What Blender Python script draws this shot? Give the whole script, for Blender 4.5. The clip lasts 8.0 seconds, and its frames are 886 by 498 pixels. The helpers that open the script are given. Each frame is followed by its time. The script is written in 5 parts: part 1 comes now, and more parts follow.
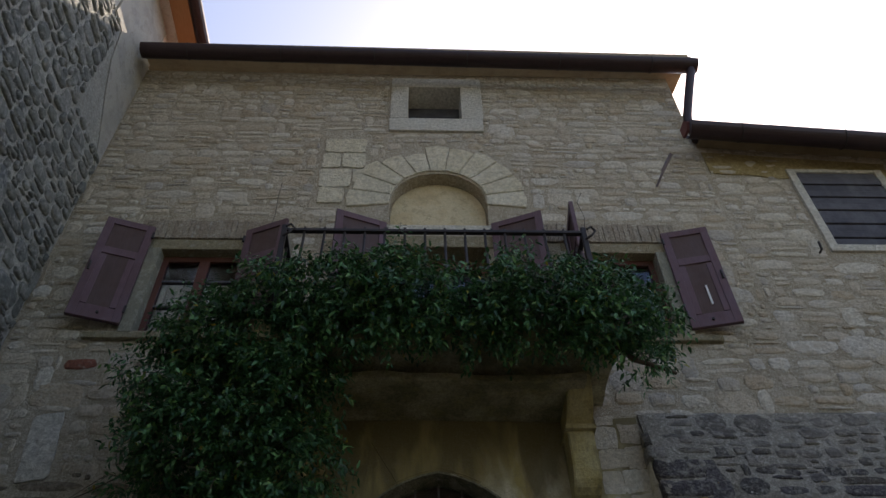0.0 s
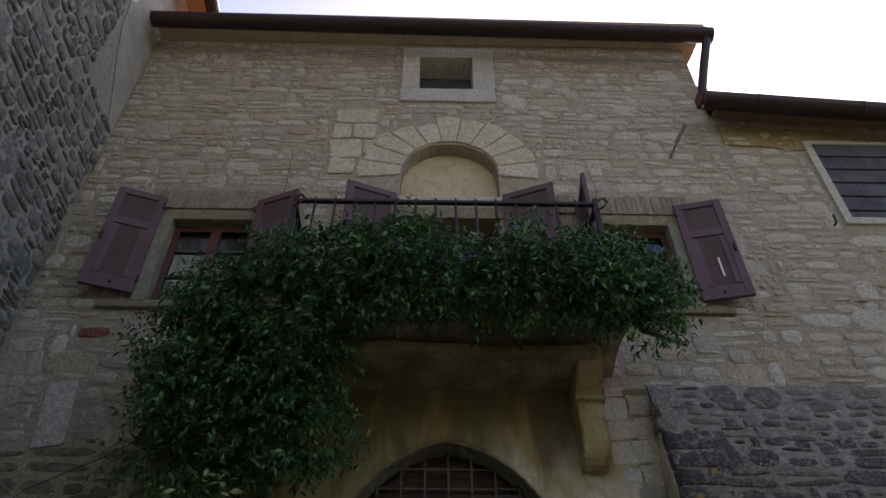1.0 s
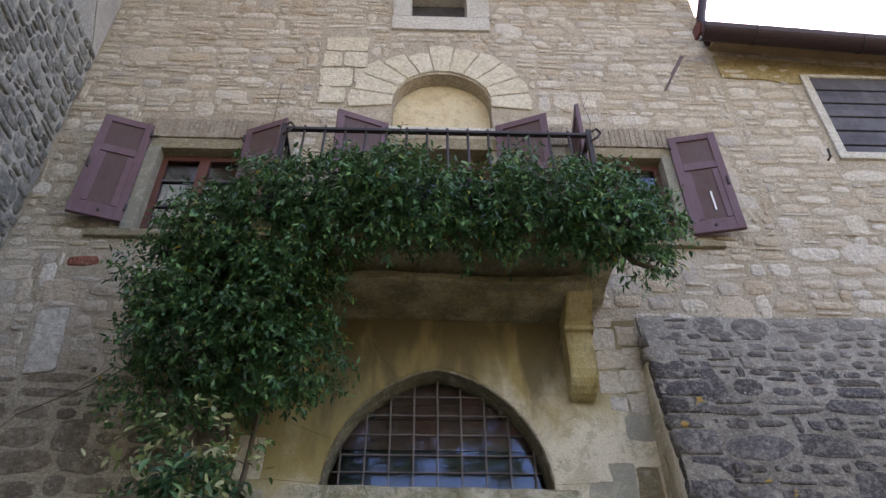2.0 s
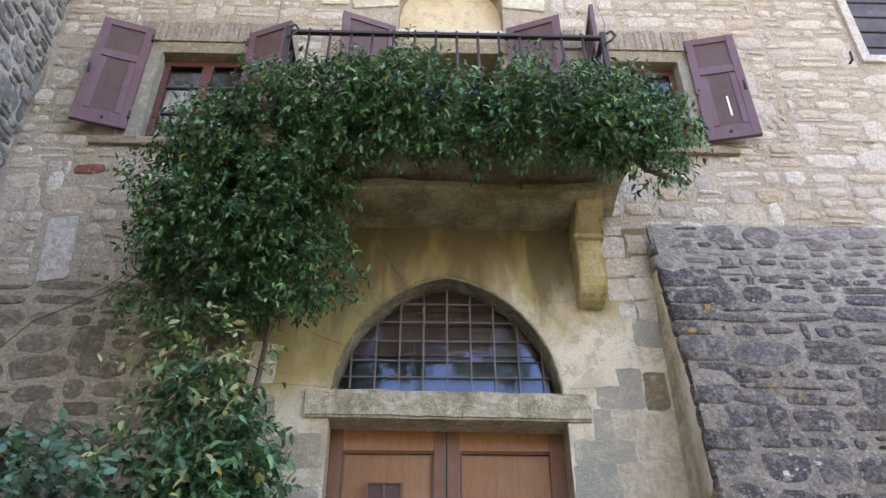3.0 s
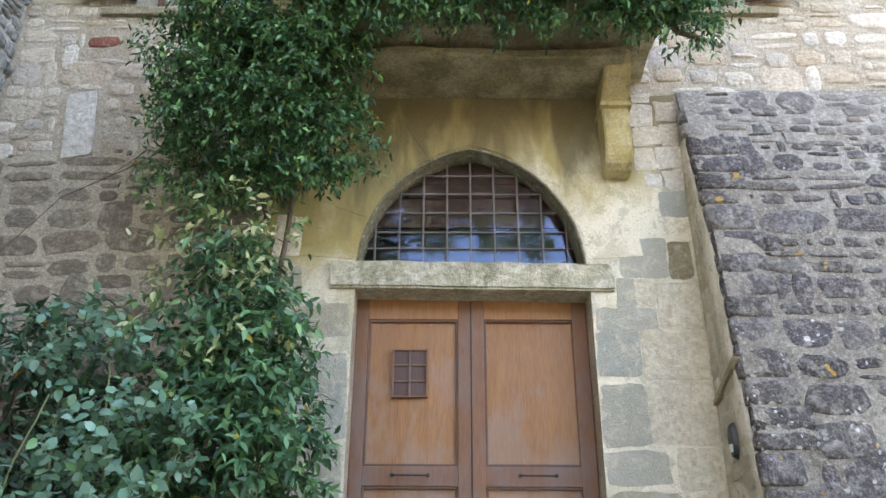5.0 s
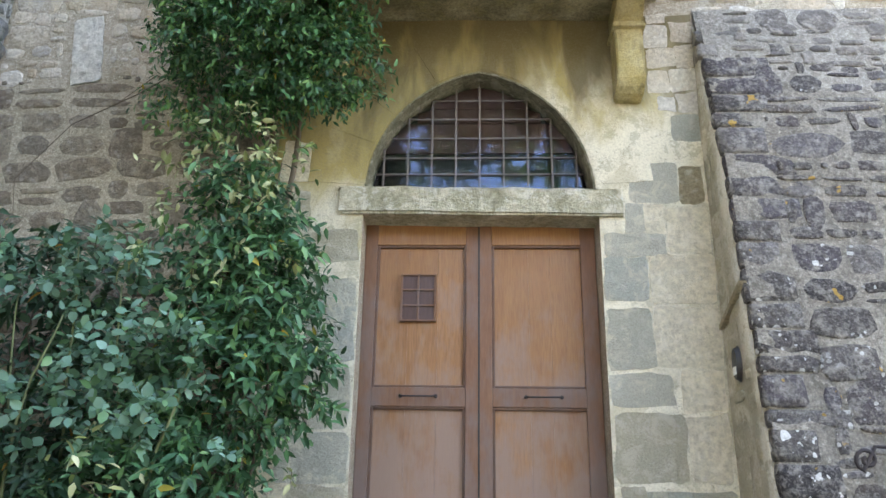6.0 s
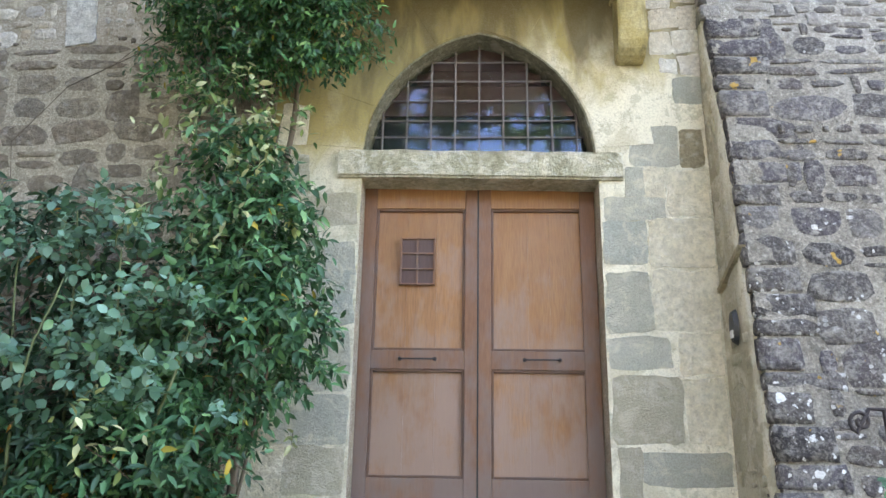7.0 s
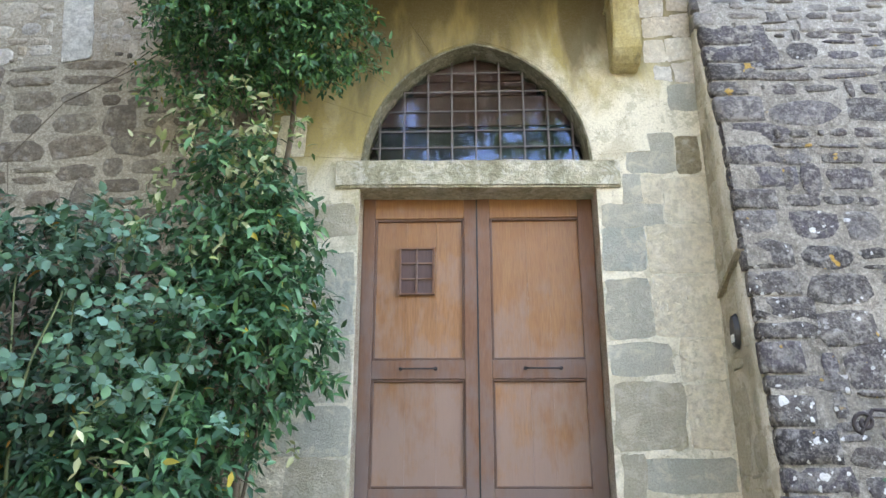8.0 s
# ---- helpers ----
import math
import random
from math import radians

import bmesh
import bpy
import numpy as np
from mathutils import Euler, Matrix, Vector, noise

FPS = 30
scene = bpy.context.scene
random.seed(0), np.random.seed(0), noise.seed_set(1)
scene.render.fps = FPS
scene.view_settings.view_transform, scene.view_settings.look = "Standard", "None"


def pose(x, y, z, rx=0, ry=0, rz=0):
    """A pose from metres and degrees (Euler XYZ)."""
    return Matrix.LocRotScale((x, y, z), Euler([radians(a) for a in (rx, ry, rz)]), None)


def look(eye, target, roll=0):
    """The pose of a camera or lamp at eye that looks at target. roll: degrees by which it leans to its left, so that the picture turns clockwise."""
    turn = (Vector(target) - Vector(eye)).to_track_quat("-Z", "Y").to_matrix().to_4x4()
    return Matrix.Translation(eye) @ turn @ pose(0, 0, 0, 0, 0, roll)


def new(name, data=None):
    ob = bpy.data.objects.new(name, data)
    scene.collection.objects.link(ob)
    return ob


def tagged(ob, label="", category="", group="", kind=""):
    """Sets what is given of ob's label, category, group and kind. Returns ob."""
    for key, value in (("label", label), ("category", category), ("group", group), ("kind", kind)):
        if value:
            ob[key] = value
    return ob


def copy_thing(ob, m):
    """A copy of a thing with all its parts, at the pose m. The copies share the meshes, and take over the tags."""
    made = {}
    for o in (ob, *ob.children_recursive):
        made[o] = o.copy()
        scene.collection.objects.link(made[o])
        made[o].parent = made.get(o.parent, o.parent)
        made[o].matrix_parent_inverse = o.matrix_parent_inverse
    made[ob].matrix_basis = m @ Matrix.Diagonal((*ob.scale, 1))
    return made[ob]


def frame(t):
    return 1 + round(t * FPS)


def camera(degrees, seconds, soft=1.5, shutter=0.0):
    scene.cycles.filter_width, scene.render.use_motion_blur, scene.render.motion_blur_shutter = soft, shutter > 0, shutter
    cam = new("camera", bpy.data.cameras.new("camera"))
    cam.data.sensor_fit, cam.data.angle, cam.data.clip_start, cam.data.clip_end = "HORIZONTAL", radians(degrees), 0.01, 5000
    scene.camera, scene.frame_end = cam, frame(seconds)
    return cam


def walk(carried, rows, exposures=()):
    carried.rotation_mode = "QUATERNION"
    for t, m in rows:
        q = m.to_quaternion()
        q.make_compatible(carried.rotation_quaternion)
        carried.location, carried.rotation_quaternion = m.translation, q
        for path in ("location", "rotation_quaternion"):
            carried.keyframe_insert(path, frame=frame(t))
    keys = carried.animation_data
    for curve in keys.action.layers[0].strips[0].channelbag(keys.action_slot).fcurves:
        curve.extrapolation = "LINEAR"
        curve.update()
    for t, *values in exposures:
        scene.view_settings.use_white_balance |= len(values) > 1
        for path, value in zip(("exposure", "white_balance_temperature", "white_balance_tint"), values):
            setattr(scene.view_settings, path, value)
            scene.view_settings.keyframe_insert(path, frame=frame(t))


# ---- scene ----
cam = camera(59.8, 8.0)
PATH = [
    (0, (0.477, -0.244, 2.011), (0.545, 1.106, 3.484), -1.6),
    (0.5, (0.481, -0.23, 2.004), (0.533, 1.134, 3.466), -1.1),
    (1, (0.484, -0.223, 2.008), (0.523, 1.179, 3.433), -0.4),
    (2.3, (0.506, -0.145, 1.987), (0.569, 1.412, 3.241), -0.4),
    (2.5, (0.498, -0.139, 2.007), (0.556, 1.45, 3.22), -0.5),
    (3, (0.494, -0.126, 2.016), (0.537, 1.532, 3.134), 0.0),
    (3.5, (0.498, -0.118, 2.012), (0.529, 1.584, 3.061), 0.1),
    (4, (0.515, -0.12, 2.021), (0.528, 1.618, 3.011), 0.1),
    (4.5, (0.504, -0.117, 2.019), (0.506, 1.657, 2.943), 0.4),
    (4.7, (0.502, -0.1, 2.02), (0.497, 1.692, 2.908), 0.4),
    (6, (0.626, -0.069, 1.968), (0.544, 1.813, 2.64), 1.0),
    (6.5, (0.65, -0.067, 1.974), (0.555, 1.84, 2.57), 1.3),
    (7, (0.63, -0.073, 1.977), (0.549, 1.839, 2.556), 1.0),
    (7.5, (0.624, -0.07, 1.966), (0.548, 1.838, 2.562), 0.7),
    (8, (0.599, -0.06, 1.936), (0.532, 1.841, 2.554), 0.0),
]
EXPOSURES = [(0, 0.95, 7500, 18), (1.0, 1.05, 7800, 24), (1.3, 1.3, 7850, 24), (2.3, 2.93, 7950, 29), (2.8, 3.2, 7950, 29), (3.5, 3.5, 7950, 28), (4.5, 3.8, 7950, 24), (6.0, 3.77, 7950, 19), (6.5, 3.9, 7900, 19), (8, 3.98, 7900, 19)]
walk(cam, [(t, look(eye, target, roll)) for t, eye, target, roll in PATH], EXPOSURES)

# ---- light: sun behind the facade, the facade itself in open shade ----
SUN = Vector((0.5, 1.0, 1.29)).normalized()
world = bpy.data.worlds.new("sky")
scene.world = world
world.use_nodes = True
wn = world.node_tree
sky = wn.nodes.new("ShaderNodeTexSky")
sky.sky_type, sky.sun_disc = "NISHITA", False
sky.sun_elevation = math.asin(SUN.z)
sky.sun_rotation = math.atan2(SUN.x, SUN.y)
sky.air_density, sky.dust_density = 1.0, 1.0
wn.links.new(sky.outputs[0], wn.nodes["Background"].inputs[0])
wn.nodes["Background"].inputs[1].default_value = 0.15
sun = new("sun", bpy.data.lights.new("sun", "SUN"))
sun.data.energy, sun.data.angle, sun.data.color = 4.0, radians(0.5), (1.0, 0.95, 0.86)
sun.matrix_world = look(SUN * 60, (0, 0, 0))


# ---- materials ----
def mat(name, rough=0.85, metal=0.0, spec=0.3):
    m = bpy.data.materials.new(name)
    m.use_nodes = True
    b = m.node_tree.nodes["Principled BSDF"]
    b.inputs["Roughness"].default_value = rough
    b.inputs["Metallic"].default_value = metal
    b.inputs["Specular IOR Level"].default_value = spec
    return m, m.node_tree, b


def coords(nt, scale=(1, 1, 1), space="Object"):
    """World places, so that grain keeps its true size on every piece."""
    g = nt.nodes.new("ShaderNodeNewGeometry")
    mp = nt.nodes.new("ShaderNodeMapping")
    mp.inputs["Scale"].default_value = scale
    nt.links.new(g.outputs["Position"], mp.inputs["Vector"])
    return mp.outputs[0]


def noisy(nt, vec, scale, detail=5, rough=0.6, distort=0.0):
    n = nt.nodes.new("ShaderNodeTexNoise")
    n.inputs["Scale"].default_value, n.inputs["Detail"].default_value = scale, detail
    n.inputs["Roughness"].default_value, n.inputs["Distortion"].default_value = rough, distort
    nt.links.new(vec, n.inputs["Vector"])
    return n.outputs["Fac"]


def ramp(nt, fac, *stops):
    r = nt.nodes.new("ShaderNodeValToRGB")
    e = r.color_ramp.elements
    while len(e) < len(stops):
        e.new(0.5)
    for k, (p, c) in zip(e, stops):
        k.position = p
        k.color = (c, c, c, 1) if isinstance(c, (int, float)) else (*c, 1)
    nt.links.new(fac, r.inputs[0])
    return r.outputs[0]


def mix(nt, fac, a, b, how="MIX"):
    n = nt.nodes.new("ShaderNodeMix")
    n.data_type, n.blend_type = "RGBA", how
    for key, v in ((0, fac), (6, a), (7, b)):
        if isinstance(v, (int, float)):
            n.inputs[key].default_value = v
        elif isinstance(v, tuple):
            n.inputs[key].default_value = (*v, 1)
        else:
            nt.links.new(v, n.inputs[key])
    return n.outputs[2]


def maths(nt, op, a, b=0.0):
    n = nt.nodes.new("ShaderNodeMath")
    n.operation = op
    for k, v in enumerate((a, b)):
        if isinstance(v, (int, float)):
            n.inputs[k].default_value = v
        else:
            nt.links.new(v, n.inputs[k])
    return n.outputs[0]


def bump(nt, b, height, strength=0.5, dist=0.01):
    n = nt.nodes.new("ShaderNodeBump")
    n.inputs["Strength"].default_value, n.inputs["Distance"].default_value = strength, dist
    nt.links.new(height, n.inputs["Height"])
    nt.links.new(n.outputs[0], b.inputs["Normal"])


def dice(nt):
    """One random number a piece, whether it is an object or an island of a joined mesh."""
    o = nt.nodes.new("ShaderNodeObjectInfo")
    g = nt.nodes.new("ShaderNodeNewGeometry")
    return maths(nt, "FRACT", maths(nt, "ADD", o.outputs["Random"], maths(nt, "MULTIPLY", g.outputs["Random Per Island"], 7.31)))


def stone_mat(name, colours, stain=(0.2, 0.17, 0.12), dirt=0.45, grain=38, lichen=None, smear=None, wash=0.0):
    m, nt, b = mat(name, 0.9)
    v = coords(nt)
    n = len(colours)
    base = ramp(nt, dice(nt), *[(i / max(1, n - 1), c) for i, c in enumerate(colours)])
    fine = noisy(nt, v, grain, 8, 0.7)
    big = noisy(nt, v, 5.5, 6, 0.65)
    c = mix(nt, ramp(nt, big, (0.42, 0.0), (0.72, dirt)), base, stain)
    c = mix(nt, ramp(nt, fine, (0.3, 0.65), (0.62, 0.0)), c, tuple(x * 0.45 for x in stain))
    c = mix(nt, ramp(nt, noisy(nt, v, 17, 4), (0.55, 0.0), (0.75, 0.45)), c, (0.72, 0.68, 0.6))
    if smear:
        # thin mortar wash left on the stones
        c = mix(nt, ramp(nt, noisy(nt, v, 8.5, 8, 0.72, 0.6), (0.52, 0.0), (0.62, 0.7)), c, smear)
        c = mix(nt, ramp(nt, noisy(nt, v, 1.1, 4, 0.6), (0.5, 0.0), (0.68, wash)), c, tuple(min(0.8, x * 1.2) for x in smear))
    if lichen:
        c = mix(nt, ramp(nt, noisy(nt, v, 42, 6, 0.75, 0.3), (0.5, 0.0), (0.6, 0.42)), c, (0.37, 0.345, 0.3))
        zone = noisy(nt, v, 1.6, 2)
        sep = nt.nodes.new("ShaderNodeSeparateXYZ")
        nt.links.new(v, sep.inputs[0])
        low = maths(nt, "ADD", zone, maths(nt, "MULTIPLY", maths(nt, "SUBTRACT", 3.3, sep.outputs[2]), 0.09))
        low = maths(nt, "ADD", low, maths(nt, "MULTIPLY", maths(nt, "SUBTRACT", 3.2, sep.outputs[0]), 0.06))
        warp = nt.nodes.new("ShaderNodeTexNoise")
        warp.inputs["Scale"].default_value, warp.inputs["Detail"].default_value = 25, 4
        nt.links.new(v, warp.inputs["Vector"])
        shifted = nt.nodes.new("ShaderNodeVectorMath")
        shifted.operation = "MULTIPLY_ADD"
        nt.links.new(warp.outputs["Color"], shifted.inputs[0])
        shifted.inputs[1].default_value = (0.05, 0.05, 0.05)
        nt.links.new(v, shifted.inputs[2])
        for size, share in ((13.0, 0.3), (24.0, 0.26)):
            cell = nt.nodes.new("ShaderNodeTexVoronoi")
            cell.inputs["Scale"].default_value = size
            nt.links.new(shifted.outputs[0], cell.inputs["Vector"])
            one = nt.nodes.new("ShaderNodeSeparateXYZ")
            nt.links.new(cell.outputs["Color"], one.inputs[0])
            reach = maths(nt, "MULTIPLY", maths(nt, "POWER", one.outputs[0], 2.0), share * 1.5)
            spot = ramp(nt, maths(nt, "SUBTRACT", reach, cell.outputs["Distance"]), (0.0, 0.0), (0.04, 0.9))
            c = mix(nt, maths(nt, "MULTIPLY", spot, ramp(nt, low, (0.52, 0.0), (0.62, 1.0))), c, lichen)
        gold = maths(nt, "MULTIPLY", ramp(nt, noisy(nt, v, 9.0, 3, 0.5), (0.69, 0.0), (0.72, 0.8)), 1.0)
        c = mix(nt, gold, c, (0.5, 0.3, 0.06))
    nt.links.new(c, b.inputs["Base Color"])
    bump(nt, b, maths(nt, "ADD", fine, maths(nt, "MULTIPLY", noisy(nt, v, 14, 7, 0.7), 1.5)), 0.9, 0.028)
    return m


PALE = stone_mat("pale limestone", [(0.62, 0.53, 0.4), (0.84, 0.79, 0.68), (0.5, 0.4, 0.28), (0.86, 0.82, 0.74), (0.66, 0.55, 0.4), (0.8, 0.76, 0.68), (0.5, 0.46, 0.41), (0.83, 0.77, 0.65), (0.58, 0.46, 0.32), (0.86, 0.81, 0.71)], (0.5, 0.4, 0.28), 0.4, smear=(0.6, 0.52, 0.4), wash=0.25)
BROWN = stone_mat("weathered brown stone", [(0.23, 0.185, 0.14), (0.34, 0.275, 0.2), (0.19, 0.16, 0.13), (0.4, 0.34, 0.25), (0.26, 0.225, 0.18)], (0.16, 0.125, 0.09), 0.6, smear=(0.44, 0.38, 0.28))
DARK = stone_mat("dark grey stone", [(0.07, 0.062, 0.062), (0.15, 0.135, 0.122), (0.05, 0.045, 0.046), (0.19, 0.175, 0.165), (0.1, 0.09, 0.102), (0.13, 0.108, 0.09)], (0.055, 0.05, 0.046), 0.6, 30, (0.7, 0.7, 0.66), (0.28, 0.262, 0.23))
UPPERDARK = stone_mat("limewashed grey stone", [(0.15, 0.135, 0.12), (0.29, 0.26, 0.23), (0.1, 0.09, 0.085), (0.4, 0.37, 0.33), (0.2, 0.175, 0.15)], (0.1, 0.09, 0.08), 0.6, 30, None, (0.4, 0.365, 0.31), 0.25)
SLATE = stone_mat("slate grey rubble", [(0.22, 0.23, 0.22), (0.31, 0.315, 0.295), (0.17, 0.178, 0.17), (0.37, 0.37, 0.34), (0.25, 0.26, 0.235)], (0.16, 0.165, 0.14), 0.5, 25, None, (0.46, 0.45, 0.41))
GREY = stone_mat("grey green sandstone", [(0.34, 0.34, 0.27), (0.4, 0.385, 0.3), (0.31, 0.32, 0.27), (0.38, 0.355, 0.27)], (0.46, 0.42, 0.31), 0.5, 85, None, (0.58, 0.54, 0.44))
TAN = stone_mat("tan sandstone", [(0.42, 0.34, 0.22), (0.36, 0.31, 0.2), (0.47, 0.4, 0.28)], (0.26, 0.22, 0.14), 0.5, 45)
TAN2 = stone_mat("ochre grey sandstone", [(0.47, 0.43, 0.3), (0.52, 0.47, 0.34)], (0.6, 0.55, 0.43), 0.6, 70, None, (0.62, 0.57, 0.45))
CREAMSTONE = stone_mat("dressed cream limestone", [(0.8, 0.72, 0.55), (0.75, 0.67, 0.49), (0.83, 0.76, 0.6)], (0.7, 0.62, 0.46), 0.35, 30, None, (0.82, 0.75, 0.6))
LINTEL = stone_mat("mossy lintel stone", [(0.64, 0.59, 0.43), (0.64, 0.59, 0.43)], (0.25, 0.235, 0.14), 0.95, 30, None, (0.7, 0.67, 0.56))
RIMSTONE = stone_mat("mossy olive arch stone", [(0.27, 0.25, 0.165), (0.33, 0.305, 0.21)], (0.14, 0.13, 0.08), 0.8, 30, None, (0.38, 0.35, 0.26))
SMOOTHGREY = stone_mat("smooth grey green sandstone", [(0.49, 0.5, 0.41), (0.55, 0.535, 0.43), (0.45, 0.47, 0.4), (0.53, 0.5, 0.385)], (0.64, 0.6, 0.48), 0.6, 85, None, (0.7, 0.65, 0.5))
WHITE = stone_mat("dressed white limestone", [(0.78, 0.74, 0.66), (0.74, 0.7, 0.61), (0.82, 0.78, 0.7)], (0.5, 0.45, 0.36), 0.4, 30)
BRICK = stone_mat("worn brick", [(0.5, 0.42, 0.33), (0.42, 0.34, 0.26), (0.55, 0.47, 0.37)], (0.22, 0.18, 0.13), 0.5, 40)
REDBRICK = stone_mat("red brick", [(0.34, 0.11, 0.07), (0.38, 0.14, 0.09)], (0.22, 0.1, 0.08), 0.5, 40)


def mortar_mat(name, a, b2, stain):
    m, nt, b = mat(name, 0.95)
    v = coords(nt)
    fine, big = noisy(nt, v, 60, 8, 0.75), noisy(nt, v, 2.2, 5, 0.6)
    c = mix(nt, ramp(nt, big, (0.35, 0.0), (0.65, 1.0)), a, b2)
    c = mix(nt, ramp(nt, noisy(nt, v, 9, 6, 0.7), (0.45, 0.0), (0.7, 0.7)), c, stain)
    c = mix(nt, ramp(nt, fine, (0.32, 0.6), (0.6, 0.0)), c, tuple(x * 0.5 for x in stain))
    grit = noisy(nt, v, 34, 6, 0.8)
    c = mix(nt, ramp(nt, grit, (0.53, 0.0), (0.63, 0.55)), c, tuple(min(0.8, x * 1.35) for x in b2))
    c = mix(nt, ramp(nt, grit, (0.36, 0.55), (0.46, 0.0)), c, tuple(x * 0.7 for x in stain))
    nt.links.new(c, b.inputs["Base Color"])
    bump(nt, b, maths(nt, "ADD", maths(nt, "ADD", fine, grit), noisy(nt, v, 16, 6, 0.7)), 0.9, 0.022)
    return m


MORTAR = mortar_mat("sandy lime mortar", (0.5, 0.415, 0.305), (0.65, 0.575, 0.46), (0.36, 0.285, 0.195))
MORTAR_WEST = mortar_mat("pale grey mortar", (0.46, 0.45, 0.41), (0.56, 0.55, 0.5), (0.3, 0.29, 0.26))
MORTAR_BROWN = mortar_mat("brown damp mortar", (0.5, 0.425, 0.31), (0.64, 0.56, 0.43), (0.33, 0.27, 0.19))
OCHRE = mortar_mat("ochre eave mortar", (0.42, 0.31, 0.13), (0.54, 0.43, 0.23), (0.27, 0.19, 0.08))
LIMEWASH = mortar_mat("pale rough lime mortar", (0.36, 0.33, 0.28), (0.52, 0.48, 0.41), (0.2, 0.18, 0.15))
MORTAR_DARK = mortar_mat("grey rough mortar", (0.27, 0.245, 0.2), (0.45, 0.41, 0.34), (0.12, 0.108, 0.09))


def plaster_mat(name, a, b2, c3, stained):
    m, nt, b = mat(name, 0.92)
    v = coords(nt)
    patch = noisy(nt, v, 3.2, 8, 0.62, 0.3)
    c = mix(nt, ramp(nt, patch, (0.42, 0.0), (0.5, 1.0)), a, b2)
    c = mix(nt, ramp(nt, noisy(nt, v, 7.5, 7, 0.7), (0.55, 0.0), (0.6, 0.75)), c, c3)
    if stained:
        # damp yellow-green and brown long vertical runs, also painting the shade below the balcony
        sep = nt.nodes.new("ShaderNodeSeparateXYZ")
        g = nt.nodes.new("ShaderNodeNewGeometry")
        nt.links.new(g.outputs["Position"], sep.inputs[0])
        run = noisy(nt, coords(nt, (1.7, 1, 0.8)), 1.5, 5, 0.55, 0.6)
        # cover grows with height, so the stain colour carries balcony and leaf shade
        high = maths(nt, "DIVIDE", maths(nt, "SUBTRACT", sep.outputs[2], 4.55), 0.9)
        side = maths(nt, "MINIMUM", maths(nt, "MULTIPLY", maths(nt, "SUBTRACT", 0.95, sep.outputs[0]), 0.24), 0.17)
        wet_shade = maths(nt, "ADD", maths(nt, "ADD", run, maths(nt, "MULTIPLY", high, 0.36)), side)
        c = mix(nt, ramp(nt, wet_shade, (0.44, 0.0), (0.66, 0.92)), c, (0.37, 0.29, 0.1))
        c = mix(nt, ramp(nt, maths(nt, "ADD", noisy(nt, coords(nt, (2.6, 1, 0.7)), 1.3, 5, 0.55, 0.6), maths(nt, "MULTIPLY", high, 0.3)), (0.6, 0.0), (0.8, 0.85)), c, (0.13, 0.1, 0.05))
    fine = noisy(nt, v, 70, 7, 0.7)
    c = mix(nt, ramp(nt, fine, (0.3, 0.45), (0.55, 0.0)), c, (0.25, 0.21, 0.15))
    crack = nt.nodes.new("ShaderNodeTexVoronoi")
    crack.feature = "DISTANCE_TO_EDGE"
    crack.inputs["Scale"].default_value = 2.3
    wob = nt.nodes.new("ShaderNodeVectorMath")
    wob.operation = "ADD"
    wn2 = nt.nodes.new("ShaderNodeTexNoise")
    wn2.inputs["Scale"].default_value, wn2.inputs["Detail"].default_value = 5, 4
    nt.links.new(v, wn2.inputs["Vector"])
    nt.links.new(v, wob.inputs[0])
    nt.links.new(wn2.outputs["Color"], wob.inputs[1])
    nt.links.new(wob.outputs[0], crack.inputs["Vector"])
    line = ramp(nt, crack.outputs["Distance"], (0.0, 0.55), (0.012, 0.0))
    c = mix(nt, line, c, (0.24, 0.2, 0.14))
    nt.links.new(c, b.inputs["Base Color"])
    bump(nt, b, maths(nt, "ADD", maths(nt, "MULTIPLY", fine, 0.5), patch), 0.6, 0.015)
    return m


PLASTER = plaster_mat("lime plaster with stains and painted shade", (0.53, 0.48, 0.35), (0.68, 0.625, 0.48), (0.43, 0.4, 0.29), True)
CREAM = plaster_mat("cream niche plaster", (0.62, 0.5, 0.31), (0.66, 0.56, 0.37), (0.5, 0.4, 0.25), False)
GREYPLASTER = plaster_mat("grey plaster", (0.36, 0.35, 0.32), (0.42, 0.4, 0.36), (0.3, 0.29, 0.27), False)
PINK = plaster_mat("pale pink plaster", (0.66, 0.58, 0.53), (0.7, 0.64, 0.6), (0.6, 0.52, 0.47), False)


def slab_mat():
    m, nt, b = mat("mossy balcony stone", 0.92)
    v = coords(nt)
    big = noisy(nt, v, 3.5, 7, 0.65)
    c = mix(nt, ramp(nt, big, (0.4, 0.0), (0.6, 1.0)), (0.21, 0.185, 0.105), (0.46, 0.41, 0.27))
    c = mix(nt, ramp(nt, noisy(nt, coords(nt, (1, 1, 3)), 6, 6, 0.7), (0.5, 0.0), (0.68, 0.8)), c, (0.34, 0.3, 0.13))
    fine = noisy(nt, v, 45, 7, 0.7)
    c = mix(nt, ramp(nt, fine, (0.32, 0.6), (0.6, 0.0)), c, (0.07, 0.06, 0.04))
    nt.links.new(c, b.inputs["Base Color"])
    bump(nt, b, maths(nt, "ADD", fine, big), 0.8, 0.02)
    return m


SLAB = slab_mat()


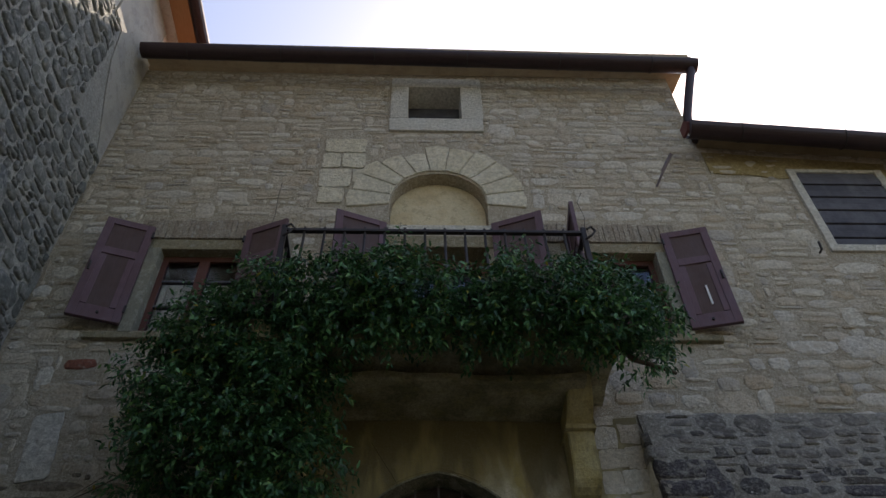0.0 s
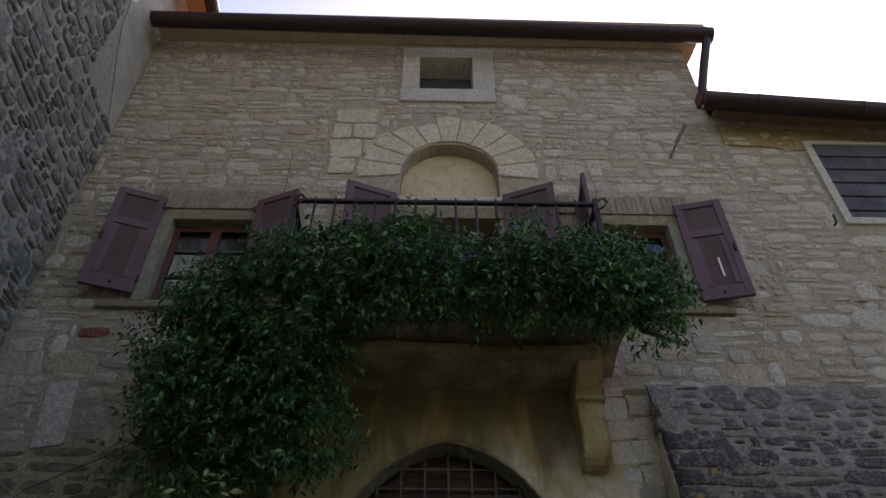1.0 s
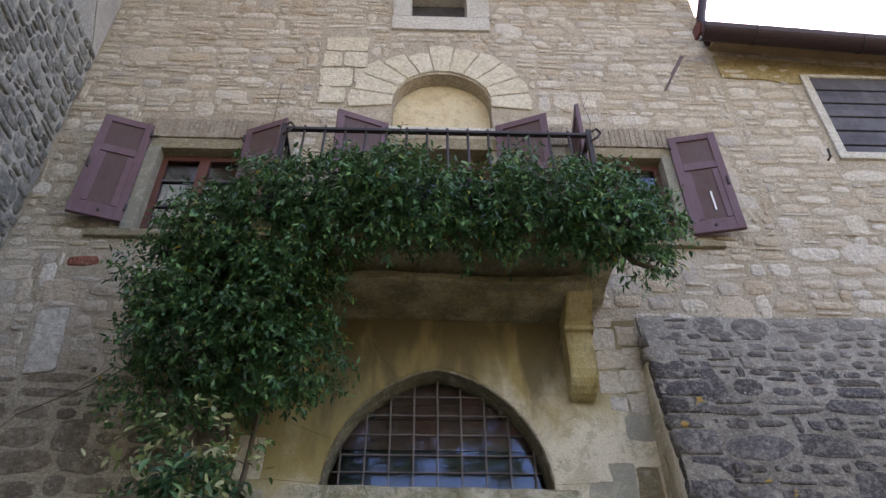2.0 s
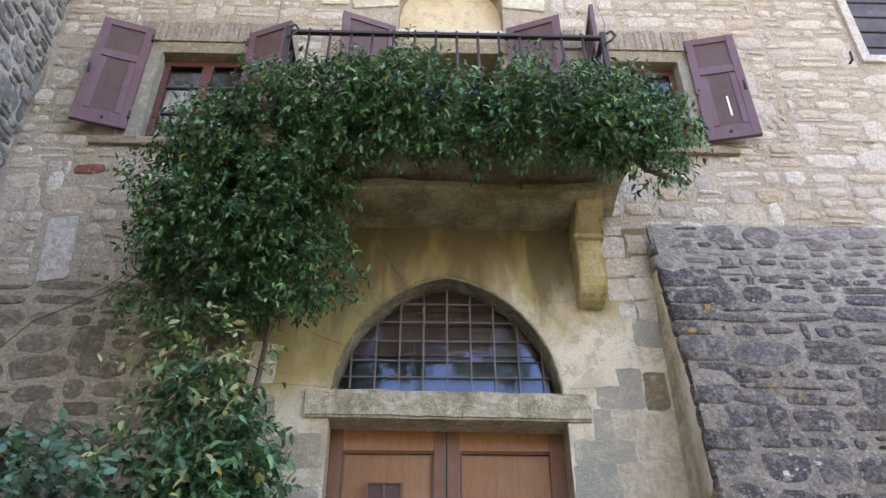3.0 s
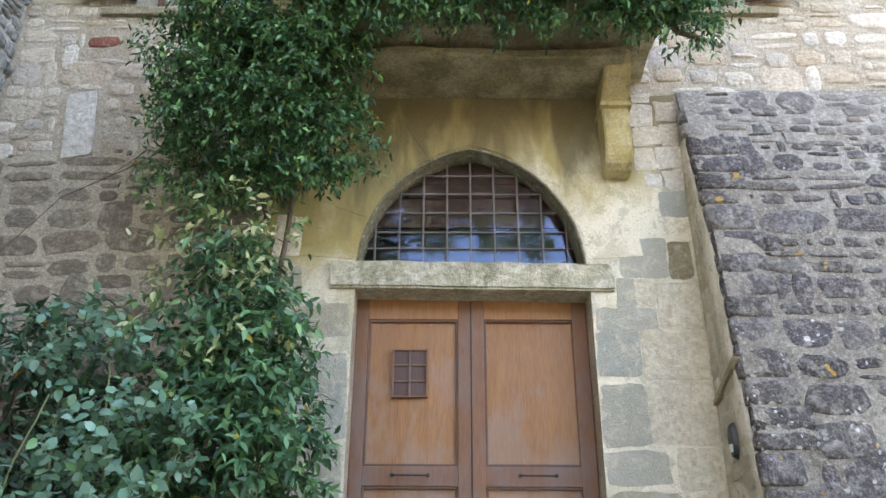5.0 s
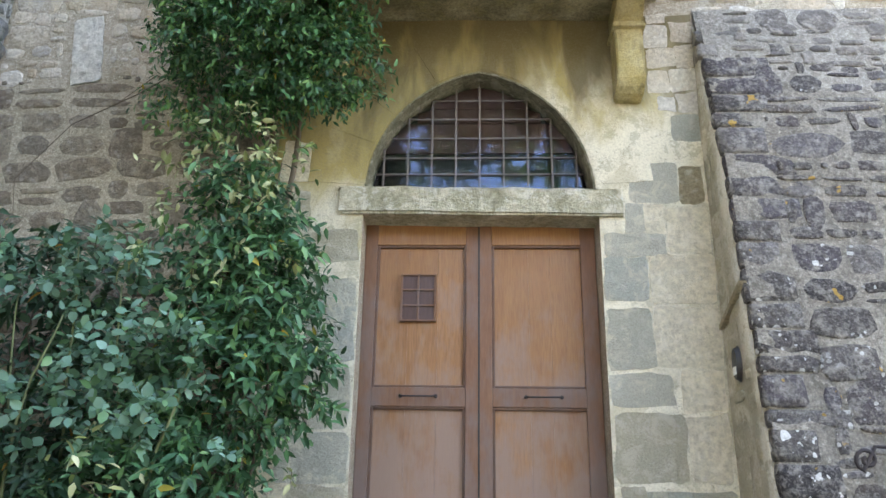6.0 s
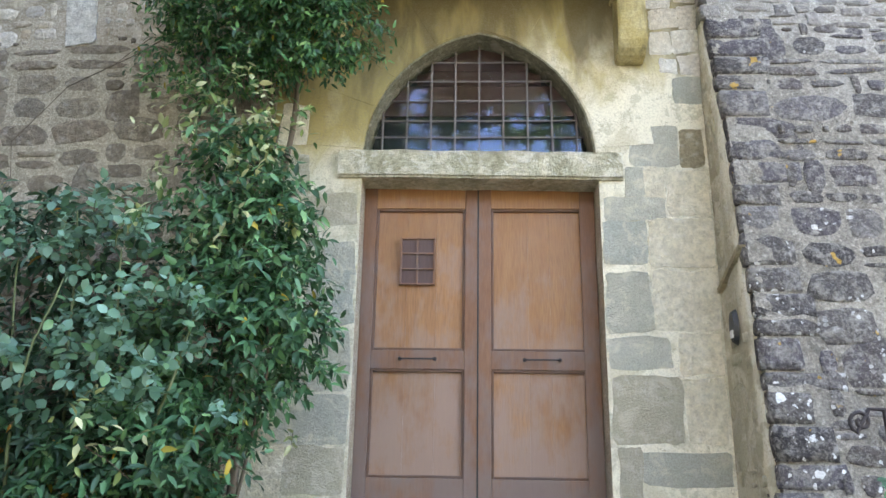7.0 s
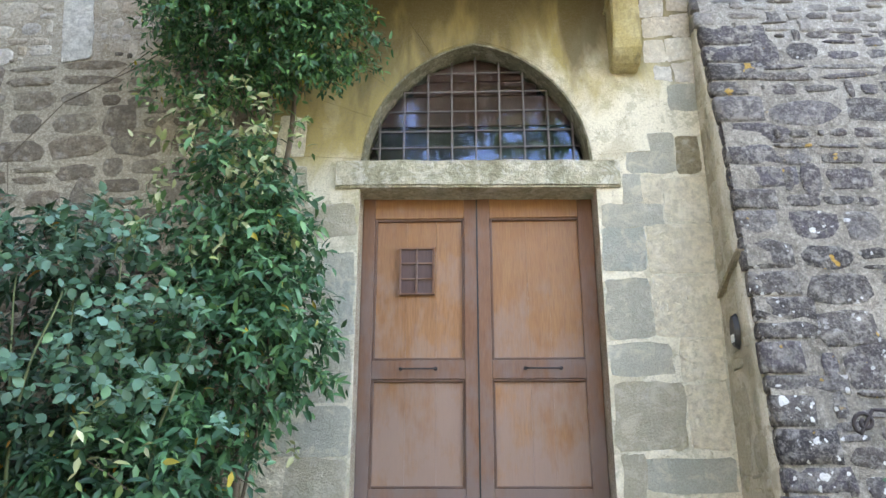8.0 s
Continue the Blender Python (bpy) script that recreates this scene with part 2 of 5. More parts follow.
def corbel_mat():
    m, nt, b = mat("yellow lichened corbel stone", 0.9)
    v = coords(nt)
    big = noisy(nt, v, 4, 6, 0.65)
    c = mix(nt, ramp(nt, big, (0.4, 0.0), (0.6, 1.0)), (0.42, 0.34, 0.14), (0.5, 0.43, 0.24))
    c = mix(nt, ramp(nt, noisy(nt, coords(nt, (5, 5, 1)), 3, 5), (0.52, 0.0), (0.7, 0.8)), c, (0.17, 0.15, 0.08))
    fine = noisy(nt, v, 55, 7, 0.7)
    c = mix(nt, ramp(nt, fine, (0.3, 0.5), (0.58, 0.0)), c, (0.15, 0.12, 0.06))
    nt.links.new(c, b.inputs["Base Color"])
    bump(nt, b, maths(nt, "ADD", fine, big), 0.7, 0.012)
    return m


CORBEL = corbel_mat()


def wood_mat(name, a, b2, dark, rough=0.5, along=2, grey=None, wear=0.0):
    m, nt, b = mat(name, rough, 0.0, 0.4)
    s = [9.0, 9.0, 9.0]
    s[along] = 0.7
    v = coords(nt, tuple(s))
    g = noisy(nt, v, 2.2, 8, 0.65, 1.2)
    fine = noisy(nt, coords(nt, tuple(x * 5 for x in s)), 3, 5, 0.6)
    off = maths(nt, "MULTIPLY", dice(nt), 0.4)
    c = mix(nt, ramp(nt, maths(nt, "ADD", g, off), (0.35, 0.0), (0.85, 1.0)), a, b2)
    c = mix(nt, ramp(nt, fine, (0.32, 0.45), (0.6, 0.0)), c, dark)
    if grey:
        # greyer where rain and feet have worn the varnish
        sep = nt.nodes.new("ShaderNodeSeparateXYZ")
        nt.links.new(coords(nt), sep.inputs[0])
        low = maths(nt, "MULTIPLY", maths(nt, "SUBTRACT", 3.2, sep.outputs[2]), wear)
        c = mix(nt, ramp(nt, maths(nt, "ADD", noisy(nt, coords(nt, (1.6, 1, 0.8)), 2.3, 6, 0.65), low), (0.46, 0.0), (0.68, 0.8)), c, grey)
    nt.links.new(c, b.inputs["Base Color"])
    nt.links.new(ramp(nt, noisy(nt, coords(nt), 6, 4), (0.3, rough - 0.12), (0.7, min(1, rough + 0.2))), b.inputs["Roughness"])
    bump(nt, b, fine, 0.35, 0.004)
    return m


DOORWOOD = wood_mat("varnished chestnut wood", (0.22, 0.095, 0.034), (0.33, 0.155, 0.06), (0.14, 0.058, 0.022), 0.42, 2, (0.27, 0.185, 0.15), 0.17)
DOOREDGE = wood_mat("dark door moulding", (0.1, 0.045, 0.024), (0.15, 0.07, 0.038), (0.06, 0.028, 0.016), 0.5, 2, (0.1, 0.07, 0.06), 0.08)
DOORFRAME = wood_mat("darker weathered wood", (0.16, 0.07, 0.035), (0.22, 0.105, 0.055), (0.1, 0.045, 0.025), 0.5, 2, (0.17, 0.125, 0.11), 0.13)
SHUTTER = wood_mat("faded plum painted wood", (0.115, 0.062, 0.07), (0.145, 0.08, 0.092), (0.08, 0.042, 0.047), 0.6, 2, (0.15, 0.095, 0.118))
SHUTPANEL = wood_mat("plum panel paint", (0.085, 0.05, 0.045), (0.105, 0.062, 0.055), (0.06, 0.034, 0.032), 0.65, 2)
REDFRAME = wood_mat("red brown window frame", (0.095, 0.032, 0.023), (0.125, 0.045, 0.032), (0.055, 0.02, 0.015), 0.5)
DARKWOOD = wood_mat("dark weathered shutter boards", (0.06, 0.058, 0.07), (0.1, 0.095, 0.11), (0.03, 0.03, 0.035), 0.75, 0, (0.14, 0.14, 0.155))
BROWNBOARD = wood_mat("brown inner board", (0.1, 0.048, 0.036), (0.14, 0.07, 0.052), (0.06, 0.03, 0.022), 0.6, 0)
ORANGE = wood_mat("orange eave boards", (0.46, 0.22, 0.1), (0.52, 0.27, 0.13), (0.34, 0.15, 0.07), 0.7, 1)
EAVEWOOD = wood_mat("pale eave boards", (0.3, 0.23, 0.14), (0.38, 0.3, 0.19), (0.18, 0.12, 0.07), 0.8, 0, (0.22, 0.15, 0.09))


def plain_mat(name, col, rough, metal=0.0, spec=0.4, vary=0.5):
    m, nt, b = mat(name, rough, metal, spec)
    v = coords(nt)
    c = mix(nt, ramp(nt, noisy(nt, v, 14, 6, 0.7), (0.35, 0.0), (0.7, vary)), col, tuple(x * 0.5 for x in col))
    nt.links.new(c, b.inputs["Base Color"])
    bump(nt, b, noisy(nt, v, 90, 4), 0.2, 0.003)
    return m


IRON = plain_mat("wrought iron", (0.055, 0.046, 0.046), 0.55, 0.5)
AGED = plain_mat("aged grey iron", (0.24, 0.2, 0.21), 0.6, 0.3)
REDBOARD = plain_mat("dark red eave paint", (0.17, 0.05, 0.045), 0.6)
GRIDIRON = plain_mat("rusty grey grid bars", (0.17, 0.14, 0.125), 0.6, 0.2)
GUTTER = plain_mat("dark brown gutter sheet", (0.05, 0.03, 0.032), 0.45, 0.3)
TILE = plain_mat("terracotta roof tile", (0.35, 0.17, 0.1), 0.85)
# dark on purpose: less light bounces up onto balcony underside and lower facade
GROUND = mortar_mat("packed gravel ground", (0.09, 0.085, 0.068), (0.12, 0.11, 0.088), (0.06, 0.055, 0.045))
# near-black colour that holds the darkness of the unlit rooms
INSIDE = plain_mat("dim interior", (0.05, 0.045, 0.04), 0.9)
CURTAIN = plain_mat("white lace curtain", (0.62, 0.58, 0.52), 0.9)
BLACK = plain_mat("black plastic", (0.02, 0.02, 0.02), 0.4)
PAPER = plain_mat("white strip", (0.8, 0.8, 0.78), 0.5, 0, 0.4, 0.1)
BARK = plain_mat("brown bark", (0.13, 0.1, 0.07), 0.9)
CANE = plain_mat("green rose cane", (0.16, 0.19, 0.08), 0.7)
SOIL = plain_mat("dark garden soil", (0.09, 0.07, 0.05), 0.95)

gm, gt, gb = mat("window glass", 0.02, 0.0, 0.5)
gb.inputs["Transmission Weight"].default_value = 1.0
gb.inputs["IOR"].default_value = 1.5
gb.inputs["Base Color"].default_value = (0.9, 0.95, 0.96, 1)
# blue put into the reflection so the mirrored sky looks bluer and dimmer
gb.inputs["Specular Tint"].default_value = (0.5, 0.68, 1.0, 1)
GLASS = gm


def leaf_mat(name, colours, rough=0.4):
    m, nt, b = mat(name, rough, 0.0, 0.45)
    g = nt.nodes.new("ShaderNodeNewGeometry")
    c = ramp(nt, g.outputs["Random Per Island"], *[(p, k) for p, k in colours])
    c = mix(nt, ramp(nt, noisy(nt, coords(nt), 2.2, 3), (0.4, 0.0), (0.7, 0.35)), c, (0.02, 0.045, 0.02))
    nt.links.new(c, b.inputs["Base Color"])
    t = nt.nodes.new("ShaderNodeBsdfTranslucent")
    nt.links.new(mix(nt, 0.5, c, (0.12, 0.2, 0.03)), t.inputs["Color"])
    s = nt.nodes.new("ShaderNodeMixShader")
    s.inputs[0].default_value = 0.22
    nt.links.new(b.outputs[0], s.inputs[1])
    nt.links.new(t.outputs[0], s.inputs[2])
    nt.links.new(s.outputs[0], nt.nodes["Material Output"].inputs[0])
    return m


LEAF = leaf_mat("glossy dark climber leaves", [(0.0, (0.012, 0.055, 0.026)), (0.4, (0.034, 0.13, 0.055)), (0.75, (0.08, 0.24, 0.09)), (0.93, (0.17, 0.37, 0.12)), (0.99, (0.2, 0.33, 0.09)), (0.994, (0.5, 0.36, 0.04))])
SHRUBLEAF = leaf_mat("mid green shrub leaves", [(0.0, (0.014, 0.062, 0.03)), (0.4, (0.035, 0.128, 0.06)), (0.75, (0.075, 0.22, 0.098)), (0.93, (0.14, 0.32, 0.13)), (0.99, (0.17, 0.32, 0.11)), (0.994, (0.5, 0.36, 0.04))])
PALELEAF = leaf_mat("yellow cream variegated leaves", [(0.0, (0.36, 0.4, 0.16)), (0.3, (0.52, 0.53, 0.3)), (0.5, (0.26, 0.33, 0.1)), (0.62, (0.06, 0.15, 0.045)), (0.88, (0.09, 0.2, 0.07)), (1.0, (0.58, 0.57, 0.36))])
ROSE = leaf_mat("blue green rose leaves", [(0.0, (0.05, 0.14, 0.085)), (0.4, (0.12, 0.27, 0.175)), (0.75, (0.2, 0.36, 0.28)), (1.0, (0.12, 0.28, 0.11))], 0.42)
EVERLEAF = leaf_mat("dark blue green evergreen leaves", [(0.0, (0.01, 0.04, 0.022)), (0.5, (0.026, 0.085, 0.048)), (0.85, (0.05, 0.14, 0.08)), (0.985, (0.08, 0.19, 0.08)), (0.993, (0.55, 0.25, 0.03))])
TREELEAF = leaf_mat("tree leaves", [(0.0, (0.03, 0.07, 0.02)), (1.0, (0.07, 0.13, 0.03))])


# ---- building tools ----
def mesh_of(name, bm, material, smooth=False):
    me = bpy.data.meshes.new(name)
    bm.normal_update()
    bm.to_mesh(me)
    bm.free()
    if material:
        me.materials.append(material)
    if smooth:
        for p in me.polygons:
            p.use_smooth = True
    return me


def part(name, bm, material, parent=None, label="", smooth=False):
    ob = new(name, mesh_of(name, bm, material, smooth))
    ob.parent = parent
    return tagged(ob, label)


def thing(name, place, label, category, group="", kind=""):
    ob = new(name)
    ob.empty_display_size = 0.1
    ob.location = place
    return tagged(ob, label, category, group, kind)


def block(bm, x0, x1, y0, y1, z0, z1, bevel=0.0):
    made = bmesh.ops.create_cube(bm, size=1, matrix=Matrix.LocRotScale(((x0 + x1) / 2, (y0 + y1) / 2, (z0 + z1) / 2), None, (x1 - x0, y1 - y0, z1 - z0)))
    if bevel:
        edges = list({e for v in made["verts"] for e in v.link_edges})
        bmesh.ops.bevel(bm, geom=edges, offset=bevel, segments=2, affect="EDGES", profile=0.6)
    return bm


def box(x0, x1, y0, y1, z0, z1, bevel=0.0):
    return block(bmesh.new(), x0, x1, y0, y1, z0, z1, bevel)


def tube(bm, pts, radius, sides=8, taper=1.0):
    """A round bar along a line of places."""
    pts = [Vector(p) for p in pts]
    rings = []
    side = None
    for i, p in enumerate(pts):
        d = (pts[min(i + 1, len(pts) - 1)] - pts[max(i - 1, 0)]).normalized()
        if side is None:
            side = d.orthogonal().normalized()
        side = (side - d * side.dot(d)).normalized()
        up = d.cross(side)
        r = radius * (1 + (taper - 1) * i / max(1, len(pts) - 1))
        rings.append([bm.verts.new(p + r * (math.cos(a) * side + math.sin(a) * up)) for a in [2 * math.pi * k / sides for k in range(sides)]])
    for a, b in zip(rings, rings[1:]):
        for k in range(sides):
            bm.faces.new((a[k], a[(k + 1) % sides], b[(k + 1) % sides], b[k]))
    bm.faces.new(rings[0][::-1])
    bm.faces.new(rings[-1])
    return bm


def prism(bm, outline, y0, y1):
    """A solid from an outline in x and z, between two depths."""
    a = [bm.verts.new((x, y0, z)) for x, z in outline]
    b = [bm.verts.new((x, y1, z)) for x, z in outline]
    n = len(a)
    bm.faces.new(a)
    bm.faces.new(b[::-1])
    for i in range(n):
        bm.faces.new((a[i], b[i], b[(i + 1) % n], a[(i + 1) % n]))
    bmesh.ops.recalc_face_normals(bm, faces=bm.faces[:])
    return bm


def side_prism(bm, outline, x0, x1):
    """A solid from an outline in y and z, between two x."""
    a = [bm.verts.new((x0, y, z)) for y, z in outline]
    b = [bm.verts.new((x1, y, z)) for y, z in outline]
    n = len(a)
    bm.faces.new(a)
    bm.faces.new(b[::-1])
    for i in range(n):
        bm.faces.new((a[i], b[i], b[(i + 1) % n], a[(i + 1) % n]))
    bmesh.ops.recalc_face_normals(bm, faces=bm.faces[:])
    return bm


def carve(ob, cutters):
    """Cuts the solids out of a mesh for good."""
    tools = []
    for bm in cutters:
        t = new("tool", mesh_of("tool", bm, None))
        tools.append(t)
        mod = ob.modifiers.new("cut", "BOOLEAN")
        mod.object, mod.operation, mod.solver = t, "DIFFERENCE", "EXACT"
    bpy.context.view_layer.update()
    me = bpy.data.meshes.new_from_object(ob.evaluated_get(bpy.context.evaluated_depsgraph_get()))
    ob.modifiers.clear()
    old, ob.data = ob.data, me
    bpy.data.meshes.remove(old)
    for t in tools:
        me = t.data
        bpy.data.objects.remove(t)
        bpy.data.meshes.remove(me)


# ---- outlines of the openings ----
D = 5.0
def circle3(a, b, c):
    ax, ay = a
    bx, by = b
    cx, cy = c
    d = 2 * (ax * (by - cy) + bx * (cy - ay) + cx * (ay - by))
    ux = ((ax * ax + ay * ay) * (by - cy) + (bx * bx + by * by) * (cy - ay) + (cx * cx + cy * cy) * (ay - by)) / d
    uy = ((ax * ax + ay * ay) * (cx - bx) + (bx * bx + by * by) * (ax - cx) + (cx * cx + cy * cy) * (bx - ax)) / d
    return ux, uy, math.hypot(ax - ux, ay - uy)


MID = 0.658
LINTEL_TOP = 4.2
SHOULDER = (0.55, 0.77)


def pointed(half=0.825, base=4.26, rise=0.95, grow=0.0, steps=10):
    """The fanlight's pointed arch, from its left foot over the tip to its right foot."""
    ux, uy, r = circle3((-half, 0), (-half * SHOULDER[0], rise * SHOULDER[1]), (0, rise))
    r += grow
    a0, a1 = math.atan2(-uy, -half - ux), math.atan2(rise - uy, -ux)
    if a0 < 0:
        a0 += 2 * math.pi
    left = [(ux + r * math.cos(a0 + (a1 - a0) * k / steps), uy + r * math.sin(a0 + (a1 - a0) * k / steps)) for k in range(steps + 1)]
    right = [(-x, z) for x, z in left[-2::-1]]
    left[-1] = (left[-1][0] * 0.5, left[-1][1] * 0.85 + left[-2][1] * 0.15)
    return [(MID + left[0][0], LINTEL_TOP)] + [(MID + x, base + z) for x, z in left + right] + [(MID - left[0][0], LINTEL_TOP)]


ARCH = pointed()
NICHE = [(0.18, 8.07)] + [(0.705 - 0.525 * math.cos(math.pi * k / 14), 8.47 + 0.525 * math.sin(math.pi * k / 14)) for k in range(15)] + [(1.23, 8.07)]
# x0, x1, z0, z1 of the square openings
ATTIC = (0.35, 1.02, 10.07, 10.81)
WIN_L = (-2.05, -1.2, 6.62, 7.69)
WIN_R = (2.04, 2.89, 6.62, 7.69)
BALDOOR = (0.22, 1.2, 5.97, 7.75)
DOOR = (-0.17, 1.5, 1.75, 4.05)
WIN_E = (4.82, 5.76, 7.83, 9.08)

# ---- ground and closing walls ----
bm = bmesh.new()
bmesh.ops.create_grid(bm, x_segments=60, y_segments=60, size=1, matrix=Matrix.Translation((0, 0, 0.4)) @ Matrix.Diagonal((300, 300, 1, 1)))
part("ground", bm, GROUND)
tagged(bpy.data.objects["ground"], "unseen packed gravel ground, kept dark to cut bounced light", "ground", kind="structure")

# ---- facade ----
facade = part("wall_facade", box(-3.7, 3.81, D, D + 0.55, 0.3, 11.17), MORTAR)
tagged(facade, "pale rubble limestone facade with sandy mortar", "wall", kind="structure")


def hole(o, y0=D - 0.2, y1=D + 0.8):
    return box(o[0], o[1], y0, y1, o[2], o[3])


carve(facade, [hole(ATTIC), hole(WIN_L), hole(WIN_R), hole(BALDOOR), hole(DOOR), prism(bmesh.new(), ARCH, D - 0.2, D + 0.8), prism(bmesh.new(), NICHE, D - 0.2, D + 0.18)])
east = part("wall_east", box(3.81, 9.5, D + 0.004, D + 0.55, 0.3, 9.62), MORTAR)
tagged(east, "pale rubble wall of the lower adjoining wing", "wall", kind="structure")
carve(east, [hole(WIN_E)])
left = part("wall_west", box(-3.7, -3.11, -7, D - 0.002, 0.3, 10.75), MORTAR_WEST)
tagged(left, "dark slate rubble side wall in shade", "wall", kind="structure")

# house body behind the facade, closed by added walls, its darkness in their colour
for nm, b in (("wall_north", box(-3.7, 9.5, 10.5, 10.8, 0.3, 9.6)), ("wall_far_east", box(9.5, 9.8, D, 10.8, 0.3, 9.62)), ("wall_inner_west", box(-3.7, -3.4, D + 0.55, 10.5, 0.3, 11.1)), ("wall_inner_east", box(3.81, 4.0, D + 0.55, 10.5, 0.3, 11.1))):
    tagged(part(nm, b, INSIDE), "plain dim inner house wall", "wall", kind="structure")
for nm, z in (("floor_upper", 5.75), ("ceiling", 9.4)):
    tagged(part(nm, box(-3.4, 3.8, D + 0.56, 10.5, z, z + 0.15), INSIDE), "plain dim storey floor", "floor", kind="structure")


def roof(name, x0, x1, z, label, tilt=0.0):
    """A tiled pitched roof: deck, eave boards and rows of round tiles."""
    r = thing(name, (0, D, z), label, "roof", kind="structure")
    r.rotation_euler.y = tilt
    def loc(bm):
        bmesh.ops.translate(bm, verts=bm.verts[:], vec=(0, -D, -z))
        return bm
    part("eave", loc(side_prism(bmesh.new(), [(D - 0.36, z - 0.06), (D + 6, z + 2.1), (D + 6, z + 2.2), (D - 0.36, z + 0.03)], x0, x1)), EAVEWOOD, r)
    bm = bmesh.new()
    n = int((x1 - x0) / 0.2)
    for i in range(n):
        xx = x0 + 0.1 + i * (x1 - x0) / n
        tube(bm, [(xx, D - 0.1, z + 0.16), (xx, D + 6, z + 2.25)], 0.085, 8)
    part("tile_rows", loc(bm), TILE, r, "terracotta roof tiles")
    return r


roof("roof_main", -3.7, 4.02, 11.2, "tiled roof with pale eave over the facade", 0.012)
roof("roof_east", 3.83, 9.6, 9.86, "tiled roof of the lower wing", 0.09)


def gutter(name, x0, z0, x1, z1, y, r, label):
    g = thing(name, (x0, y, z0), label, "gutter")
    bm = bmesh.new()
    prof = [(r * math.cos(a), r * math.sin(a)) for a in [math.pi + math.pi * k / 12 for k in range(13)]]
    prof += [(r * 1.02 + 0.012, 0.012), (r * 0.9, 0.012)] + [(0.9 * r * math.cos(a), 0.9 * r * math.sin(a)) for a in [2 * math.pi - math.pi * k / 12 for k in range(13)]]
    a = [bm.verts.new((0, q, w)) for q, w in prof]
    b = [bm.verts.new((x1 - x0, q, w + z1 - z0)) for q, w in prof]
    for i in range(len(a)):
        bm.faces.new((a[i], b[i], b[(i + 1) % len(a)], a[(i + 1) % len(a)]))
    bm.faces.new(a[::-1])
    bm.faces.new(b)
    bmesh.ops.recalc_face_normals(bm, faces=bm.faces[:])
    part("trough", bm, GUTTER, g)
    n = max(2, int((x1 - x0) / 1.1))
    for i in range(n):
        f = (i + 0.5) / n
        bm = bmesh.new()
        pts = [(f * (x1 - x0), 1.04 * r * math.cos(q), f * (z1 - z0) + 1.04 * r * math.sin(q)) for q in [math.pi * (1.0 + k / 8) for k in range(9)]]
        tube(bm, pts + [(f * (x1 - x0), r + 0.02, 0.03 + f * (z1 - z0))], 0.007, 6)
        part("bracket", bm, IRON, g)
    return g


main_gutter = gutter("gutter", -3.05, 11.06, 4.06, 10.9, 4.64, 0.11, "dark brown half-round metal gutter under the main eave")
east_gutter = gutter("gutter", 3.6, 9.466, 9.4, 8.92, 4.66, 0.12, "dark brown metal gutter of the lower roof")
stub = part("wall_quoins", box(3.815, 3.93, D + 0.002, D + 0.5, 9.5, 10.3, 0.03), PALE)
tagged(stub, "pale quoin stones at the end of the facade", "wall", kind="structure")
pipe = thing("downpipe", (4.0, 4.64, 11.0), "dark metal downpipe from the gutter's end to the lower roof", "pipe")
bm = bmesh.new()
tube(bm, [(-0.02, 0, -0.06), (-0.03, 0.01, -0.22), (-0.11, 0.13, -0.55), (-0.19, 0.25, -0.9), (-0.2, 0.27, -1.0), (-0.2, 0.27, -1.4)], 0.055, 12)
part("pipe", bm, GUTTER, pipe, smooth=True)
part("elbow", tube(bmesh.new(), [(-0.02, 0, -0.0), (-0.02, 0, -0.1), (-0.025, 0.005, -0.18)], 0.07, 12), GUTTER, pipe)
flash = part("flashing", side_prism(bmesh.new(), [(4.57, 9.47), (4.64, 9.4), (4.78, 9.44), (4.78, 9.6), (4.64, 9.58)], 3.565, 3.597), REDBOARD)
tagged(flash, "dark red eave end board at the lower roof", "board")

# ---- upper part of the side building ----
pier = part("wall_corner_pier", side_prism(bmesh.new(), [(D - 0.004, 8.9), (4.8, 9.3), (4.5, 9.8), (4.3, 10.2), (4.2, 10.7), (3.95, 10.72), (3.95, 12.2), (D - 0.004, 12.2)], -3.3, -3.095), GREYPLASTER)
tagged(pier, "grey plastered corner pier of the side building", "wall", kind="structure")
upper = part("wall_west_upper", box(-3.7, -3.13, -7, 8.5, 10.75, 12.25), PINK)
tagged(upper, "pale plaster upper wall of the side building", "wall", kind="structure")
eave = thing("side_eave", (-3.1, 1.0, 12.25), "orange boarded eave of the side building with dark gutter", "eave", kind="structure")
part("soffit", box(-0.6, 0.12, -8, 7.5, 0.0, 0.06), PINK, eave)
part("boards", box(0.124, 0.38, -8, 7.5, 0.0, 0.06), ORANGE, eave)
part("side_gutter", tube(bmesh.new(), [(0.47, -8, 0.03), (0.47, 7.5, 0.03)], 0.09, 12), GUTTER, eave)
part("roof_deck", box(-0.6, 0.5, -8, 7.5, 0.13, 0.2), TILE, eave)

# ---- rubble stones ----
rng = random.Random(11)


